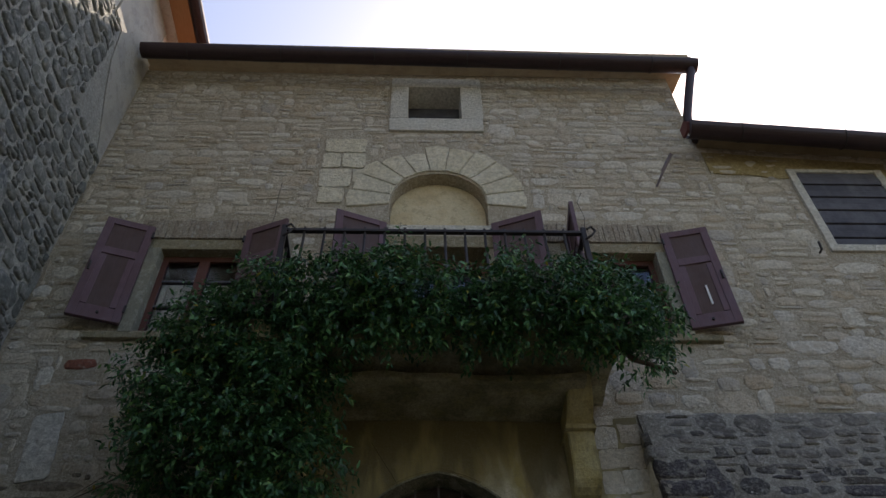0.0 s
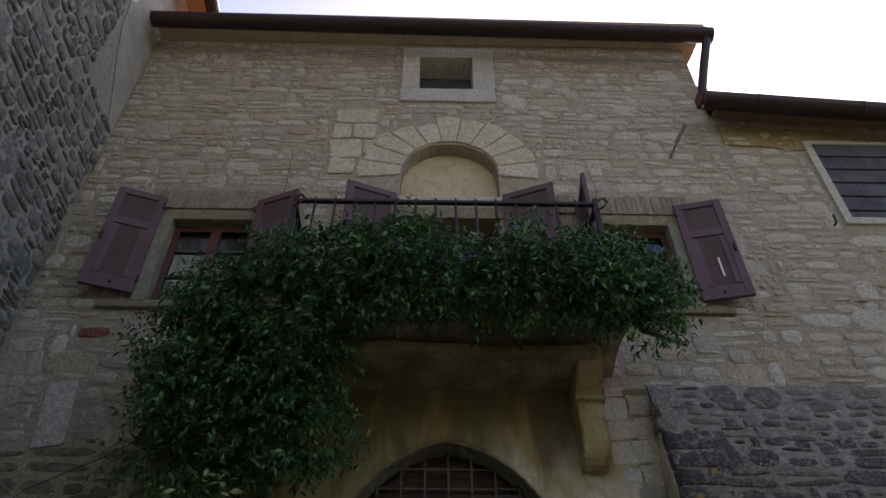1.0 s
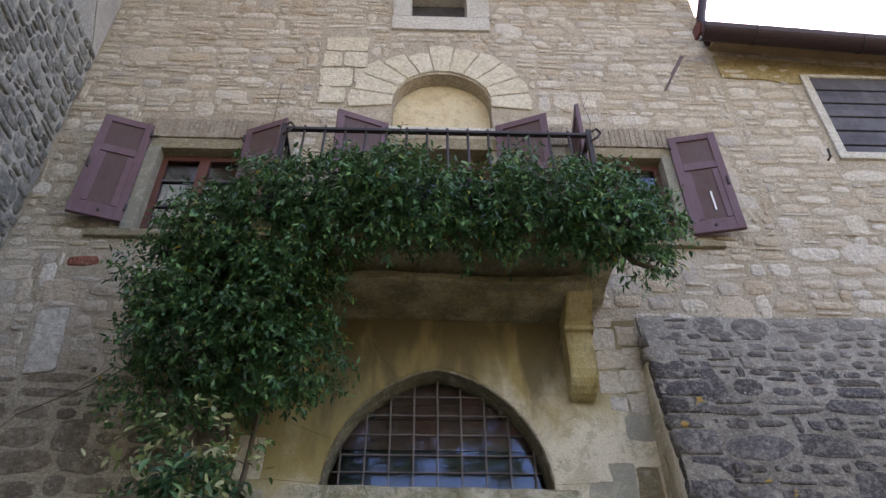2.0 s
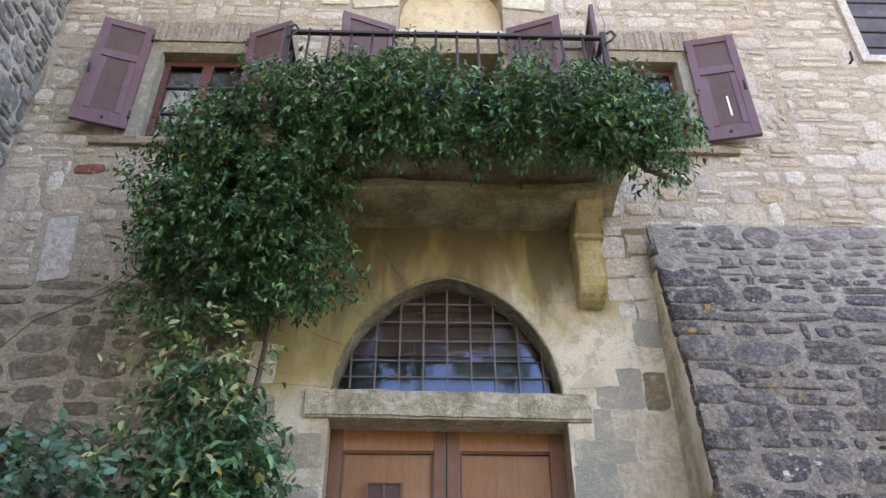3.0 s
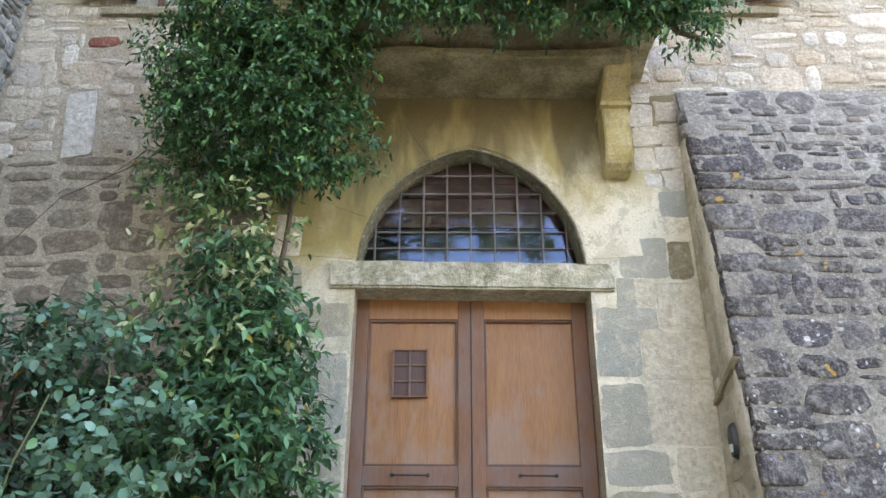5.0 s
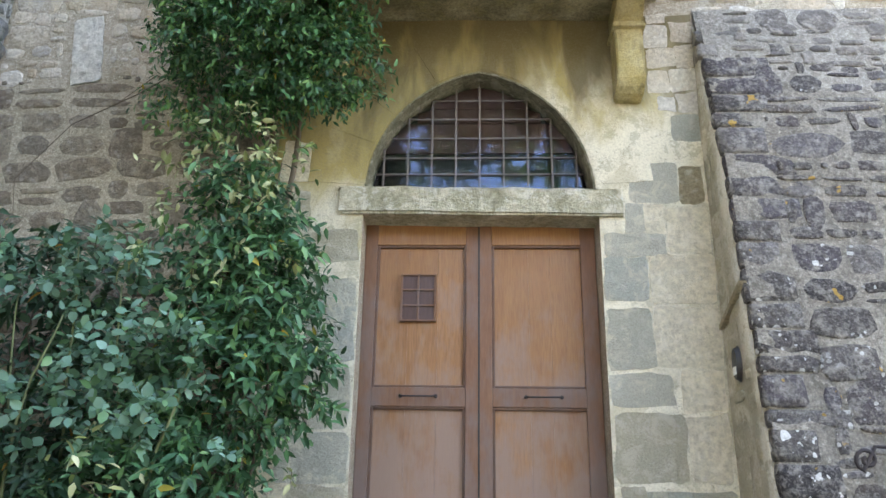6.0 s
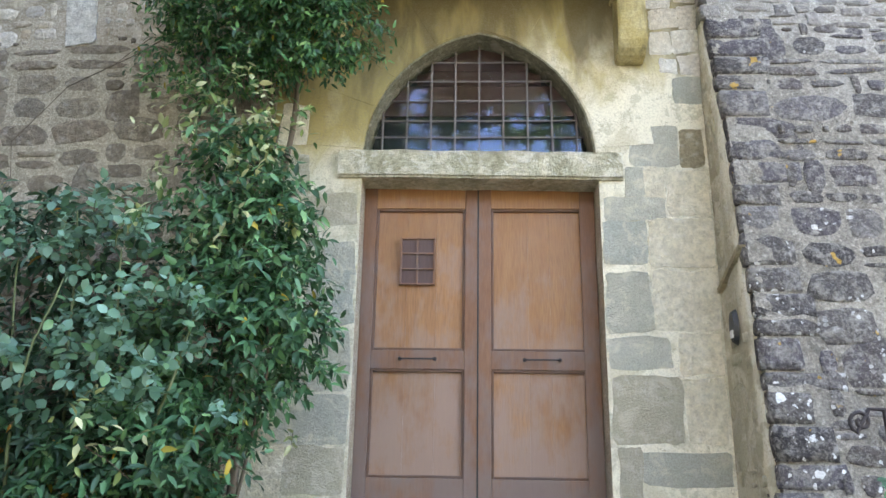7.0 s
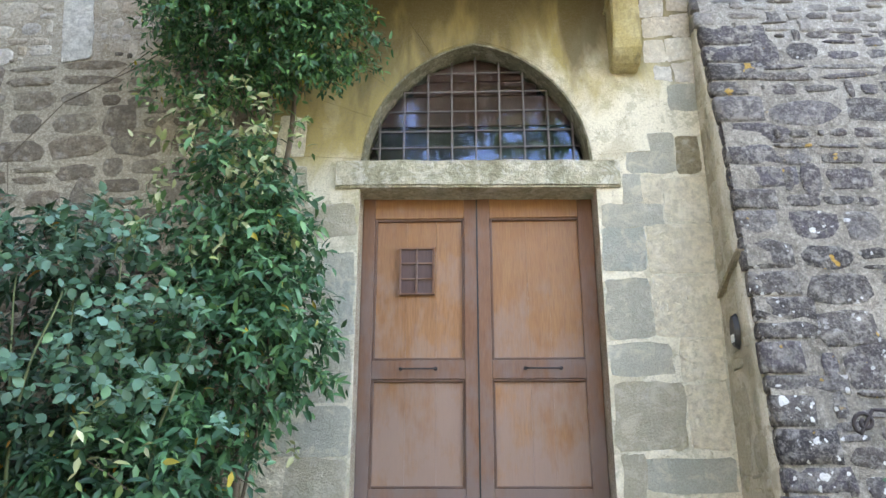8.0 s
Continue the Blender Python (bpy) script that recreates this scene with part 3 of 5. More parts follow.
def stone_shape(seed):
    """One unit stone: an uneven outline whose face towards -y rises softly out of the mortar."""
    r = random.Random(seed)
    n = 11
    power = r.choice((3.0, 4.5, 7.0))
    out = []
    for k in range(n):
        a = 2 * math.pi * (k + r.uniform(-0.3, 0.3)) / n
        c, s = math.cos(a), math.sin(a)
        q = (abs(c) ** power + abs(s) ** power) ** (-1 / power)
        q *= r.uniform(0.84, 1.08)
        out.append((0.5 * q * c, 0.5 * q * s))
    tx, tz = r.uniform(-0.5, 0.5), r.uniform(-0.5, 0.5)
    verts = [(x * 1.03, 0.35, z * 1.03) for x, z in out]
    verts += [(x * 0.97, -0.45 + 0.4 * (tx * x + tz * z), z * 0.94) for x, z in out]
    verts += [(x * 0.8, -0.85 + tx * x + tz * z + r.uniform(-0.12, 0.12), z * 0.76) for x, z in out]
    verts.append((r.uniform(-0.1, 0.1), -1.0 + r.uniform(-0.15, 0.15), r.uniform(-0.1, 0.1)))
    faces = []
    for lay in (0, 1):
        for k in range(n):
            a, b = lay * n + k, lay * n + (k + 1) % n
            faces.append((a, b, b + n, a + n))
    for k in range(n):
        faces.append((2 * n + k, 2 * n + (k + 1) % n, 3 * n))
    return np.array(verts), faces


SHAPES = [stone_shape(100 + k) for k in range(28)]


def shape_mesh(k, material, cache={}):
    key = (k, material.name)
    if key not in cache:
        me = bpy.data.meshes.new("stone")
        v, f = SHAPES[k]
        me.from_pydata([tuple(p) for p in v], [], f)
        me.materials.append(material)
        me.polygons.foreach_set("use_smooth", [True] * len(f))
        cache[key] = me
    return cache[key]


def cells(x0, x1, z0, z1, h, aspect, gap, r, blocked):
    """Uneven courses of stones; blocked(x, z) keeps them out of openings."""
    made = []
    z = z0
    while z < z1:
        ch = min(r.uniform(*h), z1 - z + 0.02)
        x = x0 + r.uniform(-0.2, 0)
        while x < x1:
            w = ch * r.uniform(*aspect)
            a, b = max(x, x0), min(x + w, x1)
            if b - a > 0.05:
                split = r.random()
                zs = [(z, z + ch)]
                if split < 0.3 and ch > 0.11:
                    m = z + ch * r.uniform(0.35, 0.65)
                    zs = [(z, m), (m, z + ch)]
                for p, q in zs:
                    dz = r.uniform(-0.25, 0.25) * min(0.04, q - p)
                    # pull the stone back from an opening on either side
                    aa, bb = a, b
                    mid = (p + q) / 2
                    while aa < bb and any(blocked(aa, w2) for w2 in (p + 0.01, mid, q - 0.01)):
                        aa += 0.03
                    while bb > aa and any(blocked(bb, w2) for w2 in (p + 0.01, mid, q - 0.01)):
                        bb -= 0.03
                    if bb - aa < 0.05 or blocked((aa + bb) / 2, mid):
                        continue
                    wav = 0.08 * noise.noise(Vector((aa * 0.9, z * 0.8, h[0]))) + 0.02 * noise.noise(Vector((aa * 5, z * 3, 2.0)))
                    made.append(((aa + bb) / 2, mid + dz + wav, bb - aa - gap * r.uniform(0.4, 1.6), (q - p) * r.choice((1, 1, 1, 1, 1.08, 0.95, 0.85, 1.6)) - gap * r.uniform(0.3, 1.3)))
            x += w
        z += ch
    return made


def lay(parent, stones, place, depth, material, near, r, name="stone", rest="small_stones", label=""):
    """Stones inside near become pieces of their own (300 at most), the others one joined mesh."""
    verts, faces, count, single = [], [], 0, 0
    for x, z, w, h in stones:
        if w < 0.025 or h < 0.02:
            continue
        k = r.randrange(len(SHAPES))
        d = depth * r.uniform(0.55, 1.35)
        flip = r.choice((-1, 1))
        turn = r.uniform(-4, 4)
        m = place(x, z) @ Matrix.Rotation(radians(turn), 4, "Y") @ Matrix.Diagonal((w, d, h, 1))
        if near(x, z) and single < 295:
            ob = new(name, shape_mesh(k, material))
            ob.parent = parent
            ob.matrix_basis = m
            single += 1
        else:
            v, f = SHAPES[k]
            t = np.array(m)
            verts.append(v @ t[:3, :3].T + t[:3, 3])
            faces += [tuple(i + count for i in q) for q in f]
            count += len(v)
    if verts:
        me = bpy.data.meshes.new(rest)
        me.from_pydata(np.concatenate(verts).tolist(), [], faces)
        me.materials.append(material)
        me.polygons.foreach_set("use_smooth", [True] * len(faces))
        ob = new(rest, me)
        ob.parent = parent
        tagged(ob, label, kind="stuff")


def in_rect(x, z, o, m=0.0):
    return o[0] - m < x < o[1] + m and o[2] - m < z < o[3] + m


def upper_blocked(x, z):
    if in_rect(x, z, (ATTIC[0] - 0.22, ATTIC[1] + 0.24, ATTIC[2] - 0.26, ATTIC[3] + 0.22)):
        return True
    if math.hypot(x - 0.705, z - 8.5) < 0.98 and z > 8.0:
        return True
    for o in (WIN_L, WIN_R):
        if in_rect(x, z, (o[0] - 0.14, o[1] + 0.1, o[2] - 0.16, o[3] + 0.15)) or in_rect(x, z, (o[0] - 0.3, o[1] + 0.3, o[3] + 0.1, o[3] + 0.45)):
            return True
    if in_rect(x, z, (BALDOOR[0] - 0.12, BALDOOR[1] + 0.12, 5.6, 8.1)):
        return True
    if in_rect(x, z, (-0.85, 2.28, 1.0, 5.72)):
        return True
    if in_rect(x, z, (-0.64, -0.1, 8.42, 9.66)) or abs(x + 2.42 + 0.3 * (z - 5.42) * 0.5) < 0.15 and 5.12 < z < 5.74:
        return True
    if in_rect(x, z, (-2.53, -2.2, 6.17, 6.31)):
        return True
    return False


def on_facade(x, z):
    return Matrix.Translation((x, D, z))


# lower left stones are larger and darker
low = cells(-3.1, -0.86, 0.6, 5.15, (0.13, 0.26), (1.0, 2.4), 0.04, rng, upper_blocked)
base_edge = [(-3.105, 0.4), (-3.105, 5.16), (-2.7, 5.1), (-2.3, 5.12), (-2.0, 4.98), (-1.6, 5.02), (-1.2, 4.9), (-0.86, 4.9), (-0.84, 0.4)]
base_coat = part("wall_base_mortar", prism(bmesh.new(), base_edge, D - 0.005, D - 0.001), MORTAR_BROWN)
tagged(base_coat, "brown damp mortar low on the facade", "wall", kind="structure")
lay(facade, low, lambda x, z: Matrix.Translation((x, D - 0.004, z)), 0.014, BROWN, lambda x, z: z > 2.2, rng, name="brown_stone", rest="brown_stones", label="weathered brown stones low on the facade")
up = cells(-3.1, 3.8, 5.15, 8.2, (0.08, 0.22), (0.7, 2.4), 0.034, rng, upper_blocked) + cells(-3.1, 3.8, 8.2, 11.1, (0.065, 0.18), (0.7, 3.0), 0.032, rng, upper_blocked)
lay(facade, up, on_facade, 0.013, PALE, lambda x, z: 7.1 < z < 8.9 and -2.0 < x < 3.6, rng, rest="pale_stones", label="small pale stones of the rubble facade")


def east_blocked(x, z):
    return in_rect(x, z, (WIN_E[0] - 0.12, WIN_E[1] + 0.12, WIN_E[2] - 0.12, WIN_E[3] + 0.08))


lay(east, cells(3.82, 7.6, 4.6, 9.5, (0.07, 0.2), (0.7, 2.8), 0.036, rng, east_blocked), lambda x, z: Matrix.Translation((x, D + 0.004, z)), 0.013, PALE, lambda x, z: x < 5.2 and 6.3 < z < 8, rng, rest="pale_stones", label="small pale stones of the wing")
ochre = bmesh.new()
ragged = [(3.84 + 5.5 * k / 60, 9.06 - 0.095 * 5.5 * k / 60 + 0.05 * noise.noise(Vector((k * 0.31, 2, 0)))) for k in range(61)]
prism(ochre, ragged + [(9.34, 8.95), (3.84, 9.46)], D - 0.009, D + 0.003)
tagged(part("wall_east_band", ochre, OCHRE), "ochre mortar band under the lower gutter", "wall", kind="structure")
# side wall: broad slate stones standing well proud
west = cells(-3.2, 5.0, 4.2, 10.7, (0.11, 0.24), (0.8, 2.0), 0.026, rng, lambda x, z: x > 4.22 and z > 9.15)
lay(left, west, lambda x, z: Matrix.Translation((-3.11, x, z)) @ Matrix.Rotation(radians(90), 4, "Z"), 0.032, SLATE, lambda x, z: x > 2.9 and z > 6.2, rng, rest="slate_stones", label="dark slate stones of the side wall")

# ---- battered buttress wall ----
PROFILE = [(5.0, 5.76), (4.86, 5.25), (4.66, 4.43), (4.48, 3.18), (4.40, 2.5), (4.33, 1.9), (4.2, 0.3)]


def scarp_y(z):
    for (y0, z0), (y1, z1) in zip(PROFILE, PROFILE[1:]):
        if z1 <= z <= z0:
            return y0 + (y1 - y0) * (z0 - z) / (z0 - z1)
    return PROFILE[-1][0]


scarp = part("wall_buttress", side_prism(bmesh.new(), [(D + 0.002, 0.3)] + [(D + 0.002, PROFILE[0][1])] + PROFILE[1:], 2.3, 9.4), MORTAR_DARK)
tagged(scarp, "dark lichened sloping stone buttress against the facade", "buttress", kind="structure")


def on_scarp(x, z):
    return Matrix.Translation((x, scarp_y(z), z)) @ Matrix.Rotation(math.atan2(scarp_y(z + 0.05) - scarp_y(z - 0.05), 0.1) * -1, 4, "X")


# darker than the wall plaster: the cheek's shade is put into its colour
CHEEK = plaster_mat("shade-darkened tan cheek plaster", (0.36, 0.325, 0.24), (0.5, 0.46, 0.36), (0.27, 0.245, 0.175), False)
bm = bmesh.new()
rows = []
for k in range(241):
    x = 2.33 + 4.2 * k / 240
    lo = 4.95 + 0.22 * noise.noise(Vector((x * 1.3, 4, 0))) + 0.16 * noise.noise(Vector((x * 5, 1, 0))) + 0.12 * noise.noise(Vector((x * 14, 1, 0)))
    rows.append([bm.verts.new((x, scarp_y(lo + (5.745 - lo) * q / 6) - 0.003, lo + (5.745 - lo) * q / 6)) for q in range(7)])
for a, b in zip(rows, rows[1:]):
    for q in range(6):
        bm.faces.new((a[q], b[q], b[q + 1], a[q + 1]))
part("limewash", bm, LIMEWASH, scarp, "pale lime mortar at the buttress top").modifiers.new("thick", "SOLIDIFY").thickness = 0.002
top_face = cells(2.5, 6.4, 5.12, 5.74, (0.09, 0.19), (0.9, 2.6), 0.045, rng, lambda x, z: False)
lay(scarp, top_face, on_scarp, 0.017, UPPERDARK, lambda x, z: True, rng, name="limewashed_stone", rest="limewashed_stones", label="limewashed grey stones at the buttress top")
face = cells(2.6, 6.4, 1.4, 5.12, (0.1, 0.25), (0.9, 2.6), 0.042, rng, lambda x, z: False)
lay(scarp, face, on_scarp, 0.013, DARK, lambda x, z: x < 4.1, rng, rest="dark_stones", label="dark stones of the buttress")


def quoin(z0, z1, back, seed):
    """A rough corner block that wraps the buttress edge and follows its batter."""
    r = random.Random(seed)
    bm = box(2.288 - r.uniform(0.0, 0.022), 2.3 + back, 0.0, r.uniform(0.14, 0.24), z0, z1)
    bmesh.ops.subdivide_edges(bm, edges=bm.edges[:], cuts=3, use_grid_fill=True)
    proud = r.uniform(0.002, 0.014)
    mid = Vector((2.3 + back / 2, 0.1, (z0 + z1) / 2))
    half = Vector((back / 2, 0.1, (z1 - z0) / 2))
    for v in bm.verts:
        d = v.co - mid
        f = sorted((abs(d.x) / half.x, abs(d.y) / half.y, abs(d.z) / half.z))
        v.co = mid + d * (1 - 0.03 * max(0, f[1] - 0.6) / 0.4)
        q = v.co * 7 + Vector((seed, 0, 0))
        v.co += 0.012 * Vector((noise.noise(q), noise.noise(q + Vector((7, 0, 0))), noise.noise(q + Vector((0, 9, 0)))))
        v.co.y += scarp_y(v.co.z) - proud
    return bm


r8 = random.Random(19)
z = 1.42
k = 0
while z < 5.45:
    hgt = r8.uniform(0.1, 0.24)
    part("quoin", quoin(z + 0.012, min(z + hgt, 5.56), r8.choice((0.24, 0.3, 0.38, 0.5)) * r8.uniform(0.85, 1.0) - (0.1 if z > 5.2 else 0), 300 + k), DARK if z < 5.1 else UPPERDARK, scarp, smooth=True)
    z += hgt
    k += 1
bm = side_prism(bmesh.new(), [(D - 0.013, 0.4), (D - 0.013, 5.6)] + [(y + 0.05, z) for y, z in PROFILE[1:]], 2.27, 2.299)
bmesh.ops.triangulate(bm, faces=[f for f in bm.faces if len(f.verts) > 4])
bmesh.ops.subdivide_edges(bm, edges=bm.edges[:], cuts=5, use_grid_fill=True)
for v in bm.verts:
    if v.co.x < 2.29:
        v.co.x += 0.014 * noise.noise(v.co * 2.1) + 0.008 * noise.noise(v.co * 7.0)
part("cheek_plaster", bm, CHEEK, scarp, "grey tan plaster on the buttress cheek, its shade put into the colour", True)
cheek = [s for s in cells(-5.0, -4.25, 1.5, 5.4, (0.14, 0.28), (0.9, 1.8), 0.07, rng, lambda x, z: -x < scarp_y(z) + 0.06)]
lay(scarp, cheek, lambda x, z: Matrix.Translation((2.268, -x, z)) @ Matrix.Rotation(radians(-90), 4, "Z"), 0.012, TAN2, lambda x, z: True, rng, name="cheek_stone")

# ---- plastered surround of the door ----
render_bm = bmesh.new()
edge = [(-0.85, 0.4), (-0.86, 2.2), (-0.8, 3.3), (-0.83, 4.4), (-0.8, 5.1), (-0.86, 5.7), (0.2, 5.73), (1.7, 5.71), (2.0, 5.68), (2.28, 5.7), (2.28, 3.2), (2.29, 0.4)]
prism(render_bm, edge, D - 0.012, D - 0.001)
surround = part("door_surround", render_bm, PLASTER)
tagged(surround, "stained yellowish lime plaster round the entrance, balcony shade in its colour", "plaster", kind="structure")
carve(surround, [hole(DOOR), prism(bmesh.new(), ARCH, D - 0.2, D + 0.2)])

def ashlar(x0, x1, z0, z1, material, seed, proud=0.002):
    """A dressed block with an uneven, partly mortared outline."""
    r = random.Random(seed)
    bm = bmesh.new()
    pts = []
    for (xa, za), (xb, zb) in (((x0, z0), (x1, z0)), ((x1, z0), (x1, z1)), ((x1, z1), (x0, z1)), ((x0, z1), (x0, z0))):
        for k in range(6):
            f = (k + 0.3) / 6
            e = 0.022 * noise.noise(Vector((xa + (xb - xa) * f, za + (zb - za) * f, seed * 0.7)) * 6)
            pts.append((xa + (xb - xa) * f + e + r.uniform(-0.005, 0.005), za + (zb - za) * f + e + r.uniform(-0.005, 0.005)))
    prism(bm, pts, D - 0.012 - proud, D - 0.004)
    front = [e for e in bm.edges if all(v.co.y < D - 0.01 for v in e.verts)]
    bmesh.ops.bevel(bm, geom=front, offset=0.0018, segments=1, affect="EDGES")
    return part("block", bm, material, surround)


BLOCKS = [(1.73, 2.055, 4.125, 4.42, SMOOTHGREY), (2.07, 2.265, 4.62, 4.81, SMOOTHGREY), (2.09, 2.235, 4.14, 4.4, TAN), (1.69, 1.8, 3.91, 4.1, SMOOTHGREY), (1.53, 1.94, 3.74, 3.88, SMOOTHGREY), (1.52, 1.8, 3.42, 3.71, SMOOTHGREY),
          (1.52, 1.8, 2.95, 3.34, SMOOTHGREY), (1.51, 1.915, 2.71, 2.9, SMOOTHGREY), (1.53, 1.965, 2.24, 2.64, TAN2), (1.7, 2.235, 1.98, 2.17, SMOOTHGREY), (1.55, 1.68, 1.9, 2.2, TAN2),
          (-0.545, -0.2, 3.69, 3.9, TAN2), (-0.52, -0.2, 3.36, 3.55, SMOOTHGREY), (-0.5, -0.19, 2.98, 3.34, SMOOTHGREY), (-0.56, -0.2, 2.54, 2.95, SMOOTHGREY), (-0.65, -0.2, 2.2, 2.5, SMOOTHGREY), (-0.58, -0.2, 1.9, 2.17, TAN2), (-0.8, -0.6, 1.88, 2.16, CREAMSTONE), (-0.8, -0.56, 3.9, 4.2, TAN2), (-0.78, -0.58, 4.3, 4.6, CREAMSTONE),
          (1.83, 2.25, 3.4, 3.72, CREAMSTONE), (1.83, 2.25, 2.97, 3.36, CREAMSTONE), (1.98, 2.25, 2.68, 2.93, CREAMSTONE), (1.99, 2.24, 2.24, 2.64, CREAMSTONE), (1.97, 2.25, 3.76, 4.08, CREAMSTONE), (1.82, 1.95, 3.9, 4.1, CREAMSTONE),
          (1.98, 2.1, 4.87, 4.97, WHITE), (2.13, 2.26, 4.85, 5.0, PALE), (1.92, 2.06, 5.02, 5.19, PALE), (2.09, 2.27, 5.03, 5.21, PALE), (1.93, 2.12, 5.24, 5.38, PALE), (2.15, 2.27, 5.24, 5.42, PALE), (1.91, 2.08, 5.42, 5.58, PALE), (2.11, 2.27, 5.46, 5.62, PALE), (1.95, 2.07, 5.635, 5.69, PALE)]
for i, (a, b, c, d, m) in enumerate(BLOCKS):
    ashlar(a - 0.008, b + 0.012, c - 0.012, d + 0.012, m, 40 + i, 0.001 + 0.0005 * (i % 7))

# plastered arch stones, parted by thin open joints
r4 = random.Random(33)
inner_line, outer_line = pointed(grow=0.012, steps=20), pointed(grow=0.42, steps=20)
cuts = (1, 6, 10, 13, 16, 20, 22, 26, 30, 35, 41)
for a, b in zip(cuts, cuts[1:]):
    ins, outs = inner_line[a:b + 1], outer_line[a:b + 1]
    loop = ins + outs[::-1]
    cx, cz = sum(p[0] for p in loop) / len(loop), sum(p[1] for p in loop) / len(loop)
    loop = [(cx + (x - cx) * 0.985 + r4.uniform(-0.004, 0.004), min(5.69, cz + (w - cz) * 0.985 + r4.uniform(-0.004, 0.004))) for x, w in loop]
    bm = prism(bmesh.new(), loop, D - 0.0145 - r4.uniform(0, 0.003), D - 0.002)
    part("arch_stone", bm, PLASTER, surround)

# lintel, fanlight arch rim, reveals
def rough_lintel():
    """A long worn stone beam, its arrises rubbed and its top sinking a little to one end."""
    bm = box(-0.34, 1.665, D - 0.05, D + 0.3, 4.035, 4.245)
    bmesh.ops.subdivide_edges(bm, edges=[e for e in bm.edges if abs(e.verts[0].co.x - e.verts[1].co.x) > 1], cuts=40)
    bmesh.ops.bevel(bm, geom=[e for e in bm.edges if abs(e.verts[0].co.y - e.verts[1].co.y) < 0.01 and all(v.co.y < D for v in e.verts) and abs(e.verts[0].co.z - e.verts[1].co.z) < 0.01], offset=0.016, segments=2, affect="EDGES")
    for v in bm.verts:
        q = v.co * 4.0
        v.co.z += 0.012 * noise.noise(q) - 0.012 * (v.co.x + 0.34)
        v.co.y += 0.01 * noise.noise(q + Vector((3, 1, 0)))
    return bm


lintel = part("door_lintel", rough_lintel(), LINTEL)
tagged(lintel, "worn pale stone lintel with dark stains over the door", "lintel", kind="structure")
rim_bm = bmesh.new()
outer, inner = pointed(grow=0.004), pointed(half=0.812, rise=0.935)
for i in range(len(outer) - 1):
    a0, a1, b0, b1 = outer[i], outer[i + 1], inner[i], inner[i + 1]
    v = [rim_bm.verts.new((p[0], y, p[1])) for y in (D - 0.012, D + 0.3) for p in (a0, a1, b1, b0)]
    for q in ((0, 1, 2, 3), (7, 6, 5, 4), (3, 2, 6, 7), (1, 0, 4, 5)):
        rim_bm.faces.new([v[k] for k in q])
bmesh.ops.remove_doubles(rim_bm, verts=rim_bm.verts[:], dist=0.0005)
bmesh.ops.recalc_face_normals(rim_bm, faces=rim_bm.faces[:])
rim = part("arch_rim", rim_bm, RIMSTONE)
tagged(rim, "weathered stone rim of the pointed fanlight arch", "arch", kind="structure")


